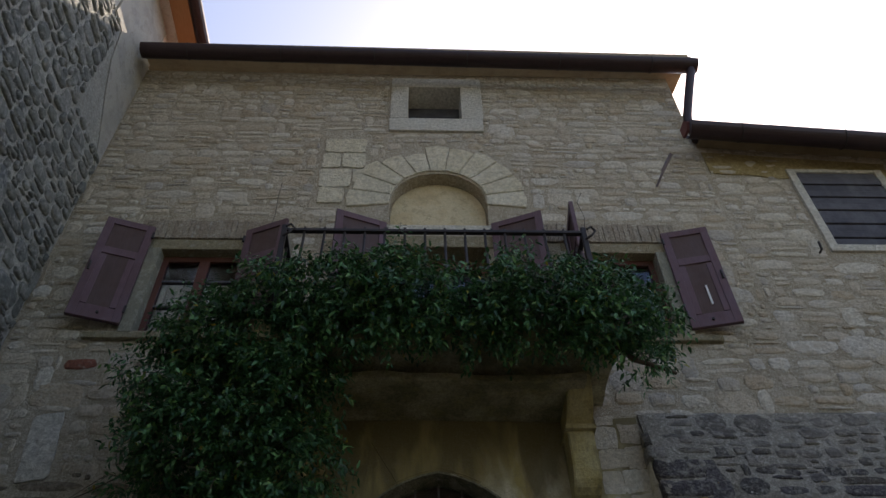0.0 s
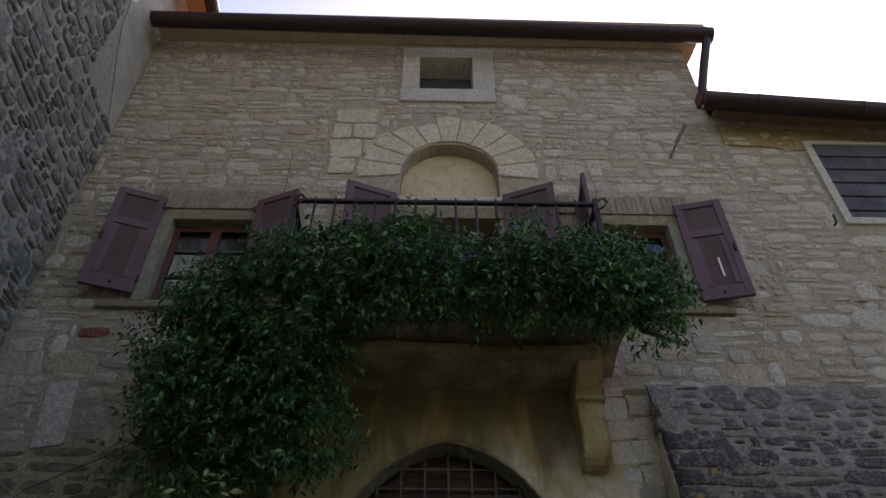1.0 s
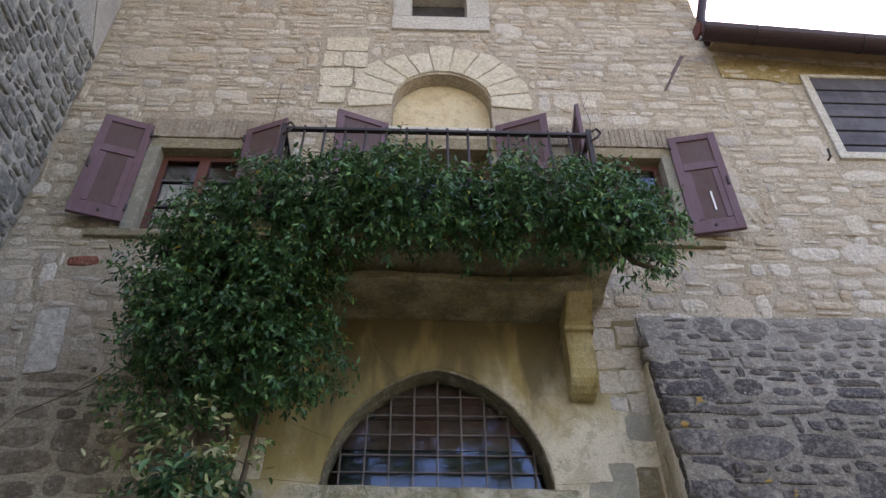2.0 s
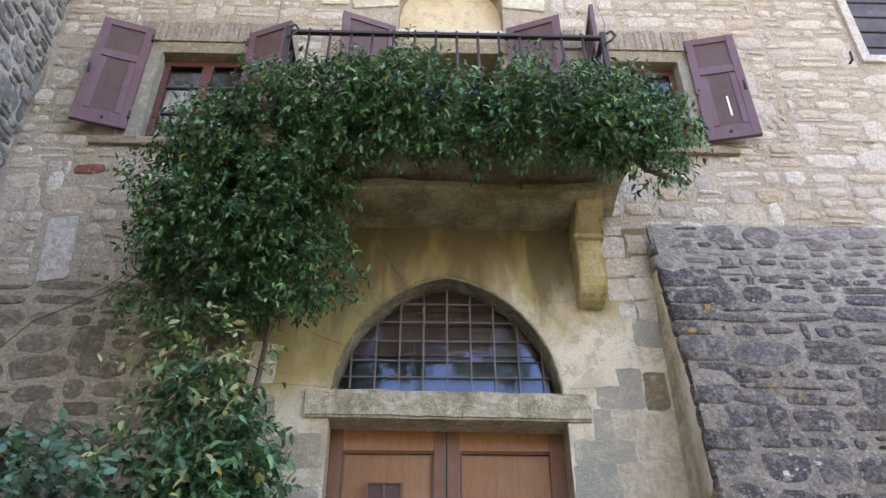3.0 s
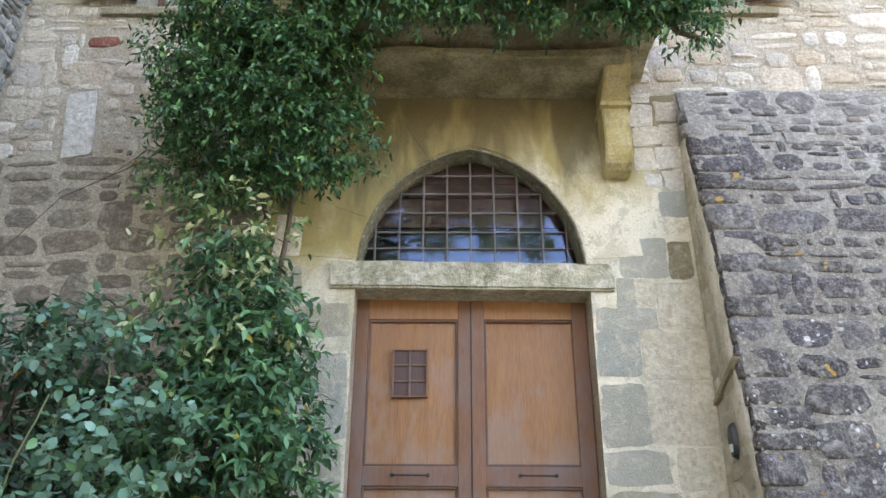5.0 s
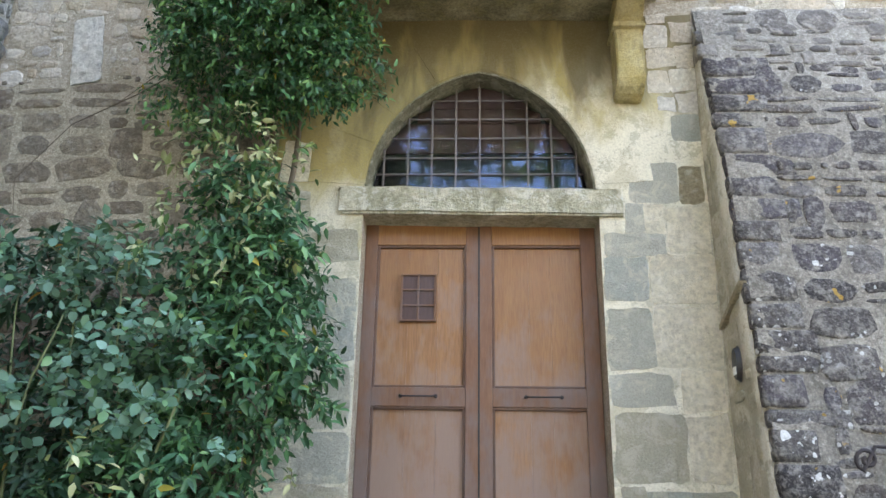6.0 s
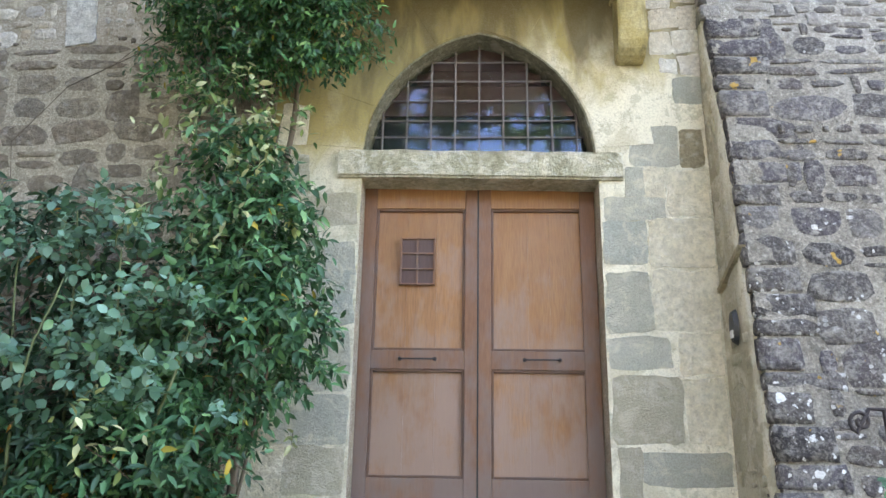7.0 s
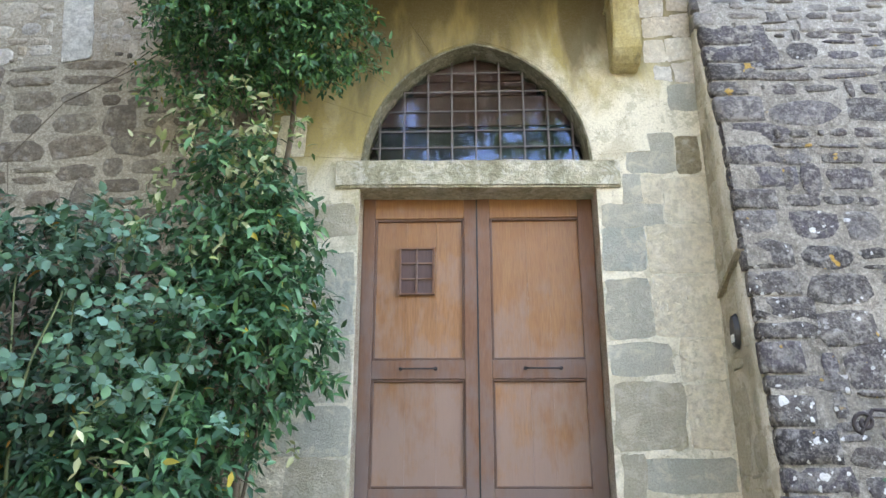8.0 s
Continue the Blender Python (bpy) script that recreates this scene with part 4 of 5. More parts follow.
# ---- entrance door ----
def entrance_door():
    y = D + 0.2
    d = thing("door_1", (MID, y, 1.75), "closed varnished chestnut double door with panels and iron pulls", "door", kind="structure")
    def put(name, b, m, par=None, label=""):
        bmesh.ops.translate(b, verts=b.verts[:], vec=(-MID, -y, -1.75))
        return part(name, b, m, par or d, label)
    part("frame_head", box(-0.84, 0.835, 0.05, 0.12, 2.29, 2.34), DOORFRAME, d)
    for side, (x0, x1) in (("left", (-0.17, 0.655)), ("right", (0.66, 1.495))):
        leaf = thing("leaf", (0, 0, 0), "panelled wooden door leaf", "")
        del leaf["label"]
        leaf.parent = d
        w = 0.09
        for a, b in ((x0, x0 + w), (x1 - w - (0.0 if side == "left" else 0.02), x1)):
            put("stile", box(a, b, y, y + 0.055, 1.78, 4.045, 0.006), DOORFRAME, leaf)
        for a, b in ((1.78, 2.0), (2.715, 2.845), (3.88, 4.045)):
            put("rail", box(x0 + w, x1 - w, y + 0.002, y + 0.053, a, b, 0.006), DOORFRAME if a < 3.5 else DOORWOOD, leaf)
        for a, b in ((2.0, 2.715), (2.845, 3.88)):
            edges = [x0 + w, x0 + w + (x1 - x0 - 2 * w) * (0.36 if side == "left" else 0.4), x1 - w - (0.2 if side == "left" else 0.24), x1 - w]
            for p, q in zip(edges, edges[1:]):
                put("plank", box(p + 0.0003, q - 0.0003, y + 0.032, y + 0.05, a, b, 0.0012), DOORWOOD, leaf)
            bm = bmesh.new()
            for p in ((x0 + w, x0 + w + 0.018, a, b), (x1 - w - 0.018, x1 - w, a, b), (x0 + w + 0.018, x1 - w - 0.018, a, a + 0.018), (x0 + w + 0.018, x1 - w - 0.018, b - 0.018, b)):
                block(bm, p[0], p[1], y + 0.01, y + 0.036, p[2], p[3], 0.006)
            put("moulding", bm, DOOREDGE, leaf)
        cx = (x0 + x1) / 2 + (0.0 if side == "left" else 0.02)
        hb = bmesh.new()
        tube(hb, [(cx - 0.12, y + 0.0, 2.785), (cx - 0.12, y - 0.035, 2.785), (cx - 0.1, y - 0.045, 2.78), (cx + 0.1, y - 0.045, 2.78), (cx + 0.12, y - 0.035, 2.785), (cx + 0.12, y, 2.785)], 0.006, 8)
        for s in (-1, 1):
            tube(hb, [(cx + s * 0.12, y + 0.002, 2.785), (cx + s * 0.12, y - 0.008, 2.785)], 0.014, 10)
        put("door_handle", hb, IRON, leaf, "dark iron pull bar")
    # spy window
    g = thing("grille", (0, 0, 0), "", "")
    g.parent = d
    put("recess", box(0.1, 0.352, y + 0.012, y + 0.021, 3.31, 3.66), SHUTPANEL, g, "dark recessed spy window")
    gb2 = bmesh.new()
    for a in (0.1, 0.218, 0.338):
        block(gb2, a, a + 0.014, y - 0.004, y + 0.014, 3.31, 3.66, 0.002)
    for a in (3.31, 3.42, 3.535, 3.646):
        block(gb2, 0.1, 0.352, y - 0.002, y + 0.012, a, a + 0.012, 0.002)
    put("bars", gb2, DOORFRAME, g, "brown grille bars")
    # solid black strip painted in for the shade of the gap
    put("seam", box(0.652, 0.663, y - 0.003, y + 0.02, 1.78, 4.04, 0.002), BLACK, d, "black strip standing in for the dark gap between the leaves")
    return d


entrance_door()
sill = part("door_threshold", box(-0.3, 1.65, D - 0.2, D + 0.35, 1.6, 1.75, 0.015), GREY)
tagged(sill, "worn stone door threshold", "threshold", kind="structure")


# ---- fanlight ----
def fanlight():
    f = thing("window_fanlight", (MID, D + 0.2, 4.26), "pointed fanlight with an iron grid before dark glass", "window", kind="structure")
    def put(name, b, m, label="", smooth=False):
        bmesh.ops.translate(b, verts=b.verts[:], vec=(-MID, -D - 0.2, -4.26))
        return part(name, b, m, f, label, smooth)
    out = pointed(half=0.815, rise=0.94)
    pane = put("pane", prism(bmesh.new(), out, D + 0.17, D + 0.176), GLASS, "dark reflecting glass")
    # added dark sheet: gives the room's darkness behind the glass by colour
    put("lining", prism(bmesh.new(), out, D + 0.24, D + 0.26), INSIDE, "added dark sheet standing in for the unlit room")
    levels = (4.62, 4.745, 4.875, 5.0, 5.2)
    for lo, hi in zip(levels, levels[1:]):
        wide = [q for q in out if q[1] >= lo]
        wx = max(abs(q[0] - MID) for q in wide)
        mid_pts = [q for q in wide if q[1] < hi]
        if hi < 5.19:
            tx = max(abs(q[0] - MID) for q in out if q[1] >= hi)
            line = [(MID - wx, lo)] + [q for q in mid_pts if q[0] < MID] + [(MID - tx, hi - 0.006), (MID + tx, hi - 0.006)] + [q for q in mid_pts if q[0] > MID] + [(MID + wx, lo)]
        else:
            line = [(MID - wx, lo)] + wide + [(MID + wx, lo)]
        put("inner_board", prism(bmesh.new(), line, D + 0.2, D + 0.22), BROWNBOARD, "brown wooden board behind the glass")
    def top_at(x):
        best = 4.27
        for (xa, za), (xb, zb) in zip(out, out[1:]):
            if xa <= x <= xb and xb > xa:
                best = za + (zb - za) * (x - xa) / (xb - xa)
        return best
    def span(z):
        xs = []
        for (xa, za), (xb, zb) in zip(out, out[1:]):
            if (za - z) * (zb - z) <= 0 and za != zb:
                xs.append(xa + (xb - xa) * (z - za) / (zb - za))
        return (min(xs), max(xs)) if len(xs) > 1 else None
    for k in range(-4, 6):
        x = 0.662 + k * 0.1795
        if top_at(x) > 4.32:
            put("upright_bar", box(x - 0.007, x + 0.007, D + 0.14, D + 0.154, 4.21, top_at(x) - 0.01, 0.003), GRIDIRON)
    for z in (4.275, 4.425, 4.56, 4.725, 4.888, 5.05):
        s = span(z)
        if s:
            put("cross_bar", box(s[0] + 0.012, s[1] - 0.012, D + 0.152, D + 0.164, z - 0.006, z + 0.006, 0.002), GRIDIRON)


fanlight()

# ---- niche and its arch stones ----
back = part("niche", prism(bmesh.new(), [(x * 0.99 + 0.007, z) for x, z in NICHE], D + 0.165, D + 0.178), CREAM)
tagged(back, "cream plastered blind arched niche", "niche", kind="structure")
ring = thing("niche_arch", (0.705, D, 8.5), "pale dressed stone arch round the blind niche", "arch", kind="structure")
nv = 11
r7 = random.Random(5)
for k in range(nv):
    a0, a1 = math.pi * (k / nv) - 0.02 + 0.006, math.pi * ((k + 1) / nv) - 0.02 - 0.006
    a0, a1 = a0 * 1.08 - 0.1, a1 * 1.08 - 0.1
    ro = r7.uniform(0.86, 1.0)
    pts = [(0.53 * math.cos(a0), 0.53 * math.sin(a0)), (ro * math.cos(a0), ro * math.sin(a0)), ((ro + 0.02) * math.cos((a0 + a1) / 2), (ro + 0.02) * math.sin((a0 + a1) / 2)), (ro * math.cos(a1), ro * math.sin(a1)), (0.53 * math.cos(a1), 0.53 * math.sin(a1)), (0.525 * math.cos((a0 + a1) / 2), 0.525 * math.sin((a0 + a1) / 2))]
    bm = prism(bmesh.new(), pts, -0.022, 0.2)
    bmesh.ops.bevel(bm, geom=[e for e in bm.edges if all(v.co.y < -0.01 for v in e.verts)], offset=0.008, segments=1, affect="EDGES")
    part("voussoir", bm, CREAMSTONE, ring)
nsill = part("niche_sill", box(0.1, 1.31, D - 0.03, D + 0.2, 7.98, 8.07, 0.01), WHITE)
tagged(nsill, "pale stone sill under the niche", "sill", kind="structure")

# large dressed blocks beside the arch, and a slanting pale slab low on the wall
for i, (a, b, c, d) in enumerate(((-0.6, -0.13, 9.36, 9.63), (-0.6, -0.4, 9.07, 9.34), (-0.375, -0.12, 9.07, 9.34), (-0.62, -0.27, 8.72, 9.04), (-0.24, -0.13, 8.8, 9.04), (-0.6, -0.33, 8.44, 8.7))):
    o = ashlar(a, b, c, d, CREAMSTONE, 80 + i, 0.006)
    o.parent = facade
o = ashlar(-0.11, 0.12, -0.3, 0.3, WHITE, 90, 0.006)
o.parent = facade
o.matrix_basis = Matrix.Translation((-2.42, D, 5.42)) @ Matrix.Rotation(radians(-6), 4, "Y") @ Matrix.Translation((0, -D, 0))

# ---- attic window ----
aw = thing("window_attic", (0.685, D, 10.44), "small dark attic window in a dressed white stone frame", "window", kind="structure")
for nm, o in (("lintel_stone", (-0.55, 0.6, 0.366, 0.58)), ("sill_stone", (-0.56, 0.59, -0.63, -0.366)), ("jamb_stone", (-0.55, -0.331, -0.364, 0.364)), ("jamb_stone", (0.331, 0.6, -0.364, 0.364))):
    part(nm, box(o[0], o[1], -0.035, 0.3, o[2], o[3], 0.01), WHITE, aw)
part("window_frame", box(-0.33, 0.33, 0.27, 0.298, 0.12, 0.15), DARKWOOD, aw)
# added board whose dark colour gives the depth of the unlit opening
part("blind", box(-0.34, 0.34, 0.3, 0.32, -0.38, 0.38), DARKWOOD, aw, "dark board standing in for the shaded recess")


# ---- casement windows with brick heads ----
def casement(name, o, label):
    x0, x1, z0, z1 = o
    w = thing(name, ((x0 + x1) / 2, D, z0), label, "window", kind="structure")
    h, half = z1 - z0, (x1 - x0) / 2
    fr = thing("window_frame", (0, 0, 0), "", "")
    fr.parent = w
    for b in (box(-half, -half + 0.06, 0.1, 0.16, 0, h, 0.005), box(half - 0.06, half, 0.1, 0.16, 0, h, 0.005), box(-half + 0.06, half - 0.06, 0.1, 0.16, h - 0.07, h, 0.005), box(-half + 0.06, half - 0.06, 0.1, 0.16, 0, 0.07, 0.005), box(-0.05, 0.05, 0.09, 0.162, 0.07, h - 0.07, 0.005)):
        part("frame_bar", b, REDFRAME, fr)
    for z in (h * 0.37, h * 0.68):
        for a, b in ((-half + 0.06, -0.05), (0.05, half - 0.06)):
            part("glazing_bar", box(a, b, 0.105, 0.15, z - 0.013, z + 0.013, 0.004), DARKWOOD, fr)
    part("pane", box(-half + 0.05, half - 0.05, 0.125, 0.13, 0.06, h - 0.06), GLASS, w)
    # gathered curtain behind the glass
    bm = bmesh.new()
    n = 40
    top = [bm.verts.new((-half + 2 * half * k / n, 0.2 + 0.02 * math.sin(k * 1.9), h - 0.25)) for k in range(n + 1)]
    bot = [bm.verts.new((-half + 2 * half * k / n, 0.2 + 0.03 * math.sin(k * 1.9 + 0.4), 0.0)) for k in range(n + 1)]
    for k in range(n):
        bm.faces.new((top[k], top[k + 1], bot[k + 1], bot[k]))
    c = part("curtain", bm, CURTAIN, w, "white gathered curtain", True)
    c.modifiers.new("thick", "SOLIDIFY").thickness = 0.003
    part("window_sill", box(-half - 0.4, half + 0.36, -0.05, 0.2, -0.12, -0.05, 0.012), TAN, w)
    part("stone_head", box(-half - 0.1, half + 0.1, -0.012, 0.2, h - 0.004, h + 0.14, 0.008), TAN, w)
    for s in (-1, 1):
        a, b = sorted((s * (half - 0.004), s * (half + 0.12)))
        part("jamb", box(a, b, -0.03, 0.2, -0.03, h, 0.008), GREY, w)
    head = thing("brick_head", (0, 0, 0), "flat arch of worn upright bricks", "")
    head.parent = w
    n = 26
    r = random.Random(3)
    for k in range(n):
        a = -half - 0.27 + (2 * half + 0.54) * k / n
        b = a + (2 * half + 0.54) / n - 0.004
        part("brick", box(a, b, -0.03 + r.uniform(-0.006, 0.006), 0.02, h + 0.145, h + 0.145 + 0.27 + r.uniform(-0.012, 0.012), 0.004), BRICK, head)
    return w


casement("window_1", WIN_L, "red brown casement window under a brick flat arch")
casement("window_2", WIN_R, "red brown casement window under a brick flat arch")

# balcony door
bd = thing("door_balcony", ((BALDOOR[0] + BALDOOR[1]) / 2, D, BALDOOR[2]), "glazed red brown balcony door", "door", kind="structure")
h, half = BALDOOR[3] - BALDOOR[2], (BALDOOR[1] - BALDOOR[0]) / 2
for b in (box(-half, -half + 0.07, 0.2, 0.26, 0, h, 0.005), box(half - 0.07, half, 0.2, 0.26, 0, h, 0.005), box(-half + 0.07, half - 0.07, 0.2, 0.26, h - 0.1, h, 0.005), box(-0.06, 0.06, 0.19, 0.262, 0, h - 0.1, 0.005)):
    part("frame_bar", b, REDFRAME, bd)
part("pane", box(-half + 0.06, half - 0.06, 0.225, 0.23, 0.0, h - 0.06), GLASS, bd)
part("head", box(-half - 0.12, half + 0.12, -0.02, 0.2, h - 0.004, h + 0.16, 0.008), TAN, bd)


# ---- shutters ----
def shutter(w, h, hook=True):
    """A panelled leaf, hinged at its left edge, seen from -y; z from 0 to h."""
    s = thing("shutter", (0, 0, 0), "plum painted panelled wooden window shutter standing open", "shutter", "window shutters")
    st = 0.075
    for a, b in ((0, st), (w - st, w)):
        part("stile", box(a, b, -0.02, 0.02, 0, h, 0.005), SHUTTER, s)
    for a, b in ((0, 0.15), (h * 0.62, h * 0.62 + 0.09), (h - 0.08, h)):
        part("rail", box(st, w - st, -0.019, 0.019, a, b, 0.004), SHUTTER, s)
    for a, b in ((0.15, h * 0.62), (h * 0.62 + 0.09, h - 0.08)):
        part("panel", box(st, w - st, -0.004, 0.009, a, b), SHUTPANEL, s)
    bm = bmesh.new()
    for a in (st, w - st - 0.055):
        block(bm, a, a + 0.055, -0.014, -0.004, 0.16, h * 0.62 - 0.01, 0.003)
    part("bead", bm, SHUTTER, s)
    for z in (0.16, h - 0.14):
        bm = bmesh.new()
        tube(bm, [(0.0, -0.03, z - 0.04), (0.0, -0.03, z + 0.04)], 0.012, 8)
        part("hinge", bm, IRON, s)
    part("latch", tube(bmesh.new(), [(w - 0.03, -0.03, h * 0.42), (w - 0.03, -0.04, h * 0.46), (w - 0.025, -0.03, h * 0.5)], 0.012, 8), IRON, s)
    part("knob", tube(bmesh.new(), [(w * 0.45, -0.018, 0.07), (w * 0.45, -0.035, 0.07)], 0.014, 8), IRON, s)
    return s


first = shutter(0.46, 1.3)
first.matrix_basis = pose(2.985, D - 0.045, 6.63, 0, 0, -13)
tagged(first, "plum shutter folded back with a white strip in its panel")
strip = part("white_strip", box(0.245, 0.262, -0.016, -0.008, 0.26, 0.5), PAPER, first, "white strip")
b2 = copy_thing(first, pose(-2.17, D - 0.06, 6.63, 0, 0, 0))
for o in [c for c in b2.children if c.name.startswith("white_strip")]:
    bpy.data.objects.remove(o)
tagged(b2, "plum shutter folded back flat against the rubble wall")
b2.matrix_basis = pose(-2.16, D - 0.045, 6.65, 0, 0, 18) @ Matrix.Diagonal((-1, 1, 1, 1))
b3 = copy_thing(b2, pose(-1.22, D - 0.04, 6.63))
b3.matrix_basis = pose(-1.23, D - 0.06, 6.6, 0, 0, -22)
tagged(b3, "plum shutter standing half open from the wall")
b4 = copy_thing(b2, pose(2.02, D - 0.04, 6.63))
b4.matrix_basis = pose(2.03, D - 0.03, 6.62, 0, 0, -95)
tagged(b4, "plum shutter standing straight out from the wall")
tall = shutter(0.53, 2.07)
tagged(tall, "tall plum balcony door shutter half open", group="balcony shutters")
tall.matrix_basis = pose(1.25, D - 0.04, 6.0, 0, 0, -21)
t2 = copy_thing(tall, pose(0.2, D - 0.04, 6.0))
t2.matrix_basis = pose(0.16, D - 0.04, 6.0, 0, 0, 20) @ Matrix.Diagonal((-1, 1, 1, 1))

# ---- boarded window of the wing ----
we = thing("window_boarded", (WIN_E[0], D, WIN_E[2]), "window closed by dark weathered board shutters in a white frame", "window", kind="structure")
ww, wh = WIN_E[1] - WIN_E[0], WIN_E[3] - WIN_E[2]
for b in (box(-0.09, 0.004, -0.03, 0.2, -0.09, wh + 0.05, 0.01), box(ww - 0.004, ww + 0.09, -0.03, 0.2, -0.09, wh + 0.05, 0.01), box(0.006, ww - 0.006, -0.028, 0.2, wh - 0.004, wh + 0.05, 0.008), box(0.006, ww - 0.006, -0.028, 0.2, -0.09, 0.004, 0.008)):
    part("stone_frame", b, WHITE, we)
for k in range(11):
    z0 = wh * k / 11
    ob = part("board", box(0.006, ww - 0.006, -0.012 - (k % 2) * 0.014, 0.02, z0 + 0.006, z0 + wh / 11 - 0.006, 0.006), DARKWOOD, we)
hk = part("shutter_hook", tube(bmesh.new(), [(4.6, D + 0.02, 7.72), (4.6, D - 0.06, 7.72), (4.6, D - 0.07, 7.82)], 0.012, 6), IRON)
tagged(hk, "small black iron shutter hook in the wall", "hook")

# flag holder: a short bar standing out from the wall
fh = thing("flag_holder", (3.15, D, 8.81), "short grey iron flag holder bar on the wall", "bracket")
part("tube", tube(bmesh.new(), [(0, 0.02, -0.02), (0.11, -0.17, 0.16)], 0.014, 8), AGED, fh)
part("sleeve", tube(bmesh.new(), [(0.08, -0.12, 0.12), (0.18, -0.25, 0.27)], 0.021, 8), AGED, fh)
for nm, pts in (("cable", [(-1.02, D - 0.03, 8.02), (-1.0, D - 0.035, 8.2), (-1.01, D - 0.03, 8.5), (-1.0, D - 0.03, 8.75)]), ("cable", [(2.2, D - 0.04, 7.9), (2.24, D - 0.05, 8.2), (2.2, D - 0.04, 8.45), (2.27, D - 0.04, 8.62)])):
    tagged(part(nm, tube(bmesh.new(), pts, 0.003, 5), IRON), "thin dark cable hanging on the wall", "cable")
rb = new("red_brick", shape_mesh(5, REDBRICK))
rb.parent = facade
rb.matrix_basis = Matrix.Translation((-2.38, D, 6.24)) @ Matrix.Rotation(radians(-4), 4, "Y") @ Matrix.Diagonal((0.27, 0.02, 0.11, 1))
tagged(rb, "single red brick")

# ---- balcony ----
bal = thing("balcony", (0.62, D, 5.68), "mossy stone balcony on carved corbels with an iron railing", "balcony")
def bput(name, b, m, label="", par=None, smooth=False):
    bmesh.ops.translate(b, verts=b.verts[:], vec=(-0.62, -D, -5.68))
    return part(name, b, m, par or bal, label, smooth)


def rough_block(x0, x1, y0, y1, z0, z1, seed, amp=0.012):
    bm = box(x0, x1, y0, y1, z0, z1)
    bmesh.ops.subdivide_edges(bm, edges=bm.edges[:], cuts=14, use_grid_fill=True)
    for v in bm.verts:
        q = v.co * 2.3 + Vector((seed, 0, 0))
        v.co += amp * Vector((noise.noise(q), noise.noise(q + Vector((7, 0, 0))), noise.noise(q + Vector((0, 9, 0))))) * (1 if v.co.y < D - 0.03 else 0)
    return bm


bput("lower_slab", rough_block(-0.52, 1.8, 4.45, D, 5.66, 5.72, 1, 0.035), SLAB, smooth=True)
bput("packing", rough_block(-0.4, 1.7, 4.66, D, 5.715, 5.83, 2, 0.01), SLAB, smooth=True)
bput("upper_slab", rough_block(-0.8, 2.02, 4.13, D - 0.03, 5.80, 5.97, 4, 0.03), SLAB, smooth=True)
CORB = [(5.0, 4.92), (4.93, 4.92), (4.87, 4.935), (4.82, 4.97), (4.785, 5.02), (4.765, 5.09), (4.758, 5.18), (4.76, 5.28), (4.772, 5.36), (4.78, 5.42), (4.76, 5.47), (4.74, 5.5), (4.68, 5.54), (4.61, 5.6), (4.565, 5.68), (4.55, 5.805), (5.0, 5.805)]
for x0 in (1.65, -0.55):
    bm = side_prism(bmesh.new(), CORB, x0, x0 + 0.205)
    bmesh.ops.bevel(bm, geom=[e for e in bm.edges if abs(e.verts[0].co.x - e.verts[1].co.x) < 0.001], offset=0.012, segments=2, affect="EDGES")
    for v in bm.verts:
        v.co += 0.007 * Vector((noise.noise(v.co * 6), noise.noise(v.co * 6 + Vector((4, 0, 0))), 0))
    cb = bput("corbel", bm, CORBEL, "yellow lichened stone corbel")
    bput("corbel_band", box(x0 - 0.018, x0 + 0.223, 4.738, D - 0.002, 5.425, 5.452, 0.008), CORBEL, "", cb)
    bput("corbel_band", box(x0 - 0.01, x0 + 0.215, 4.748, D - 0.002, 5.452, 5.475, 0.006), CORBEL, "", cb)
rail = thing("railing", (0, 0, 0), "black iron balcony railing", "")
rail.parent = bal
RX0, RX1, RY, RZ = -0.64, 1.9, 4.07, 6.93
def rput(name, b):
    return bput(name, b, IRON, "", rail)


rput("top_rail", box(RX0, RX1, RY - 0.02, RY + 0.02, RZ - 0.015, RZ + 0.015, 0.004))
rput("bottom_rail", box(RX0, RX1, RY - 0.015, RY + 0.015, 6.06, 6.08, 0.003))
for x in (RX0, RX1):
    rput("side_rail", box(x - 0.02, x + 0.02, RY + 0.02, D, RZ - 0.015, RZ + 0.015, 0.004))
    rput("post", box(x - 0.022, x + 0.022, RY - 0.022, RY + 0.022, 5.96, RZ + 0.06, 0.006))
    tb = bmesh.new()
    tube(tb, [(x, RY - 0.03, RZ - 0.1), (x + 0.05, RY - 0.05, RZ - 0.08), (x + 0.09, RY - 0.05, RZ - 0.02), (x + 0.06, RY - 0.05, RZ + 0.03), (x + 0.02, RY - 0.05, RZ + 0.0)], 0.011, 6)
    rput("scroll", tb)
n = 15
for k in range(1, n):
    x = RX0 + (RX1 - RX0) * k / n
    tb = bmesh.new()
    tube(tb, [(x, RY, RZ + 0.045), (x, RY, RZ - 0.1), (x, RY - 0.03, RZ - 0.35), (x, RY - 0.09, RZ - 0.6), (x, RY - 0.06, RZ - 0.78), (x, RY, 6.06), (x, RY, 5.96)], 0.012, 6)
    rput("baluster", tb)
for x in (RX0, RX1):
    for k in range(1, 5):
        y = RY + (D - RY) * k / 5
        rput("baluster", box(x - 0.01, x + 0.01, y - 0.01, y + 0.01, 5.965, RZ - 0.015))

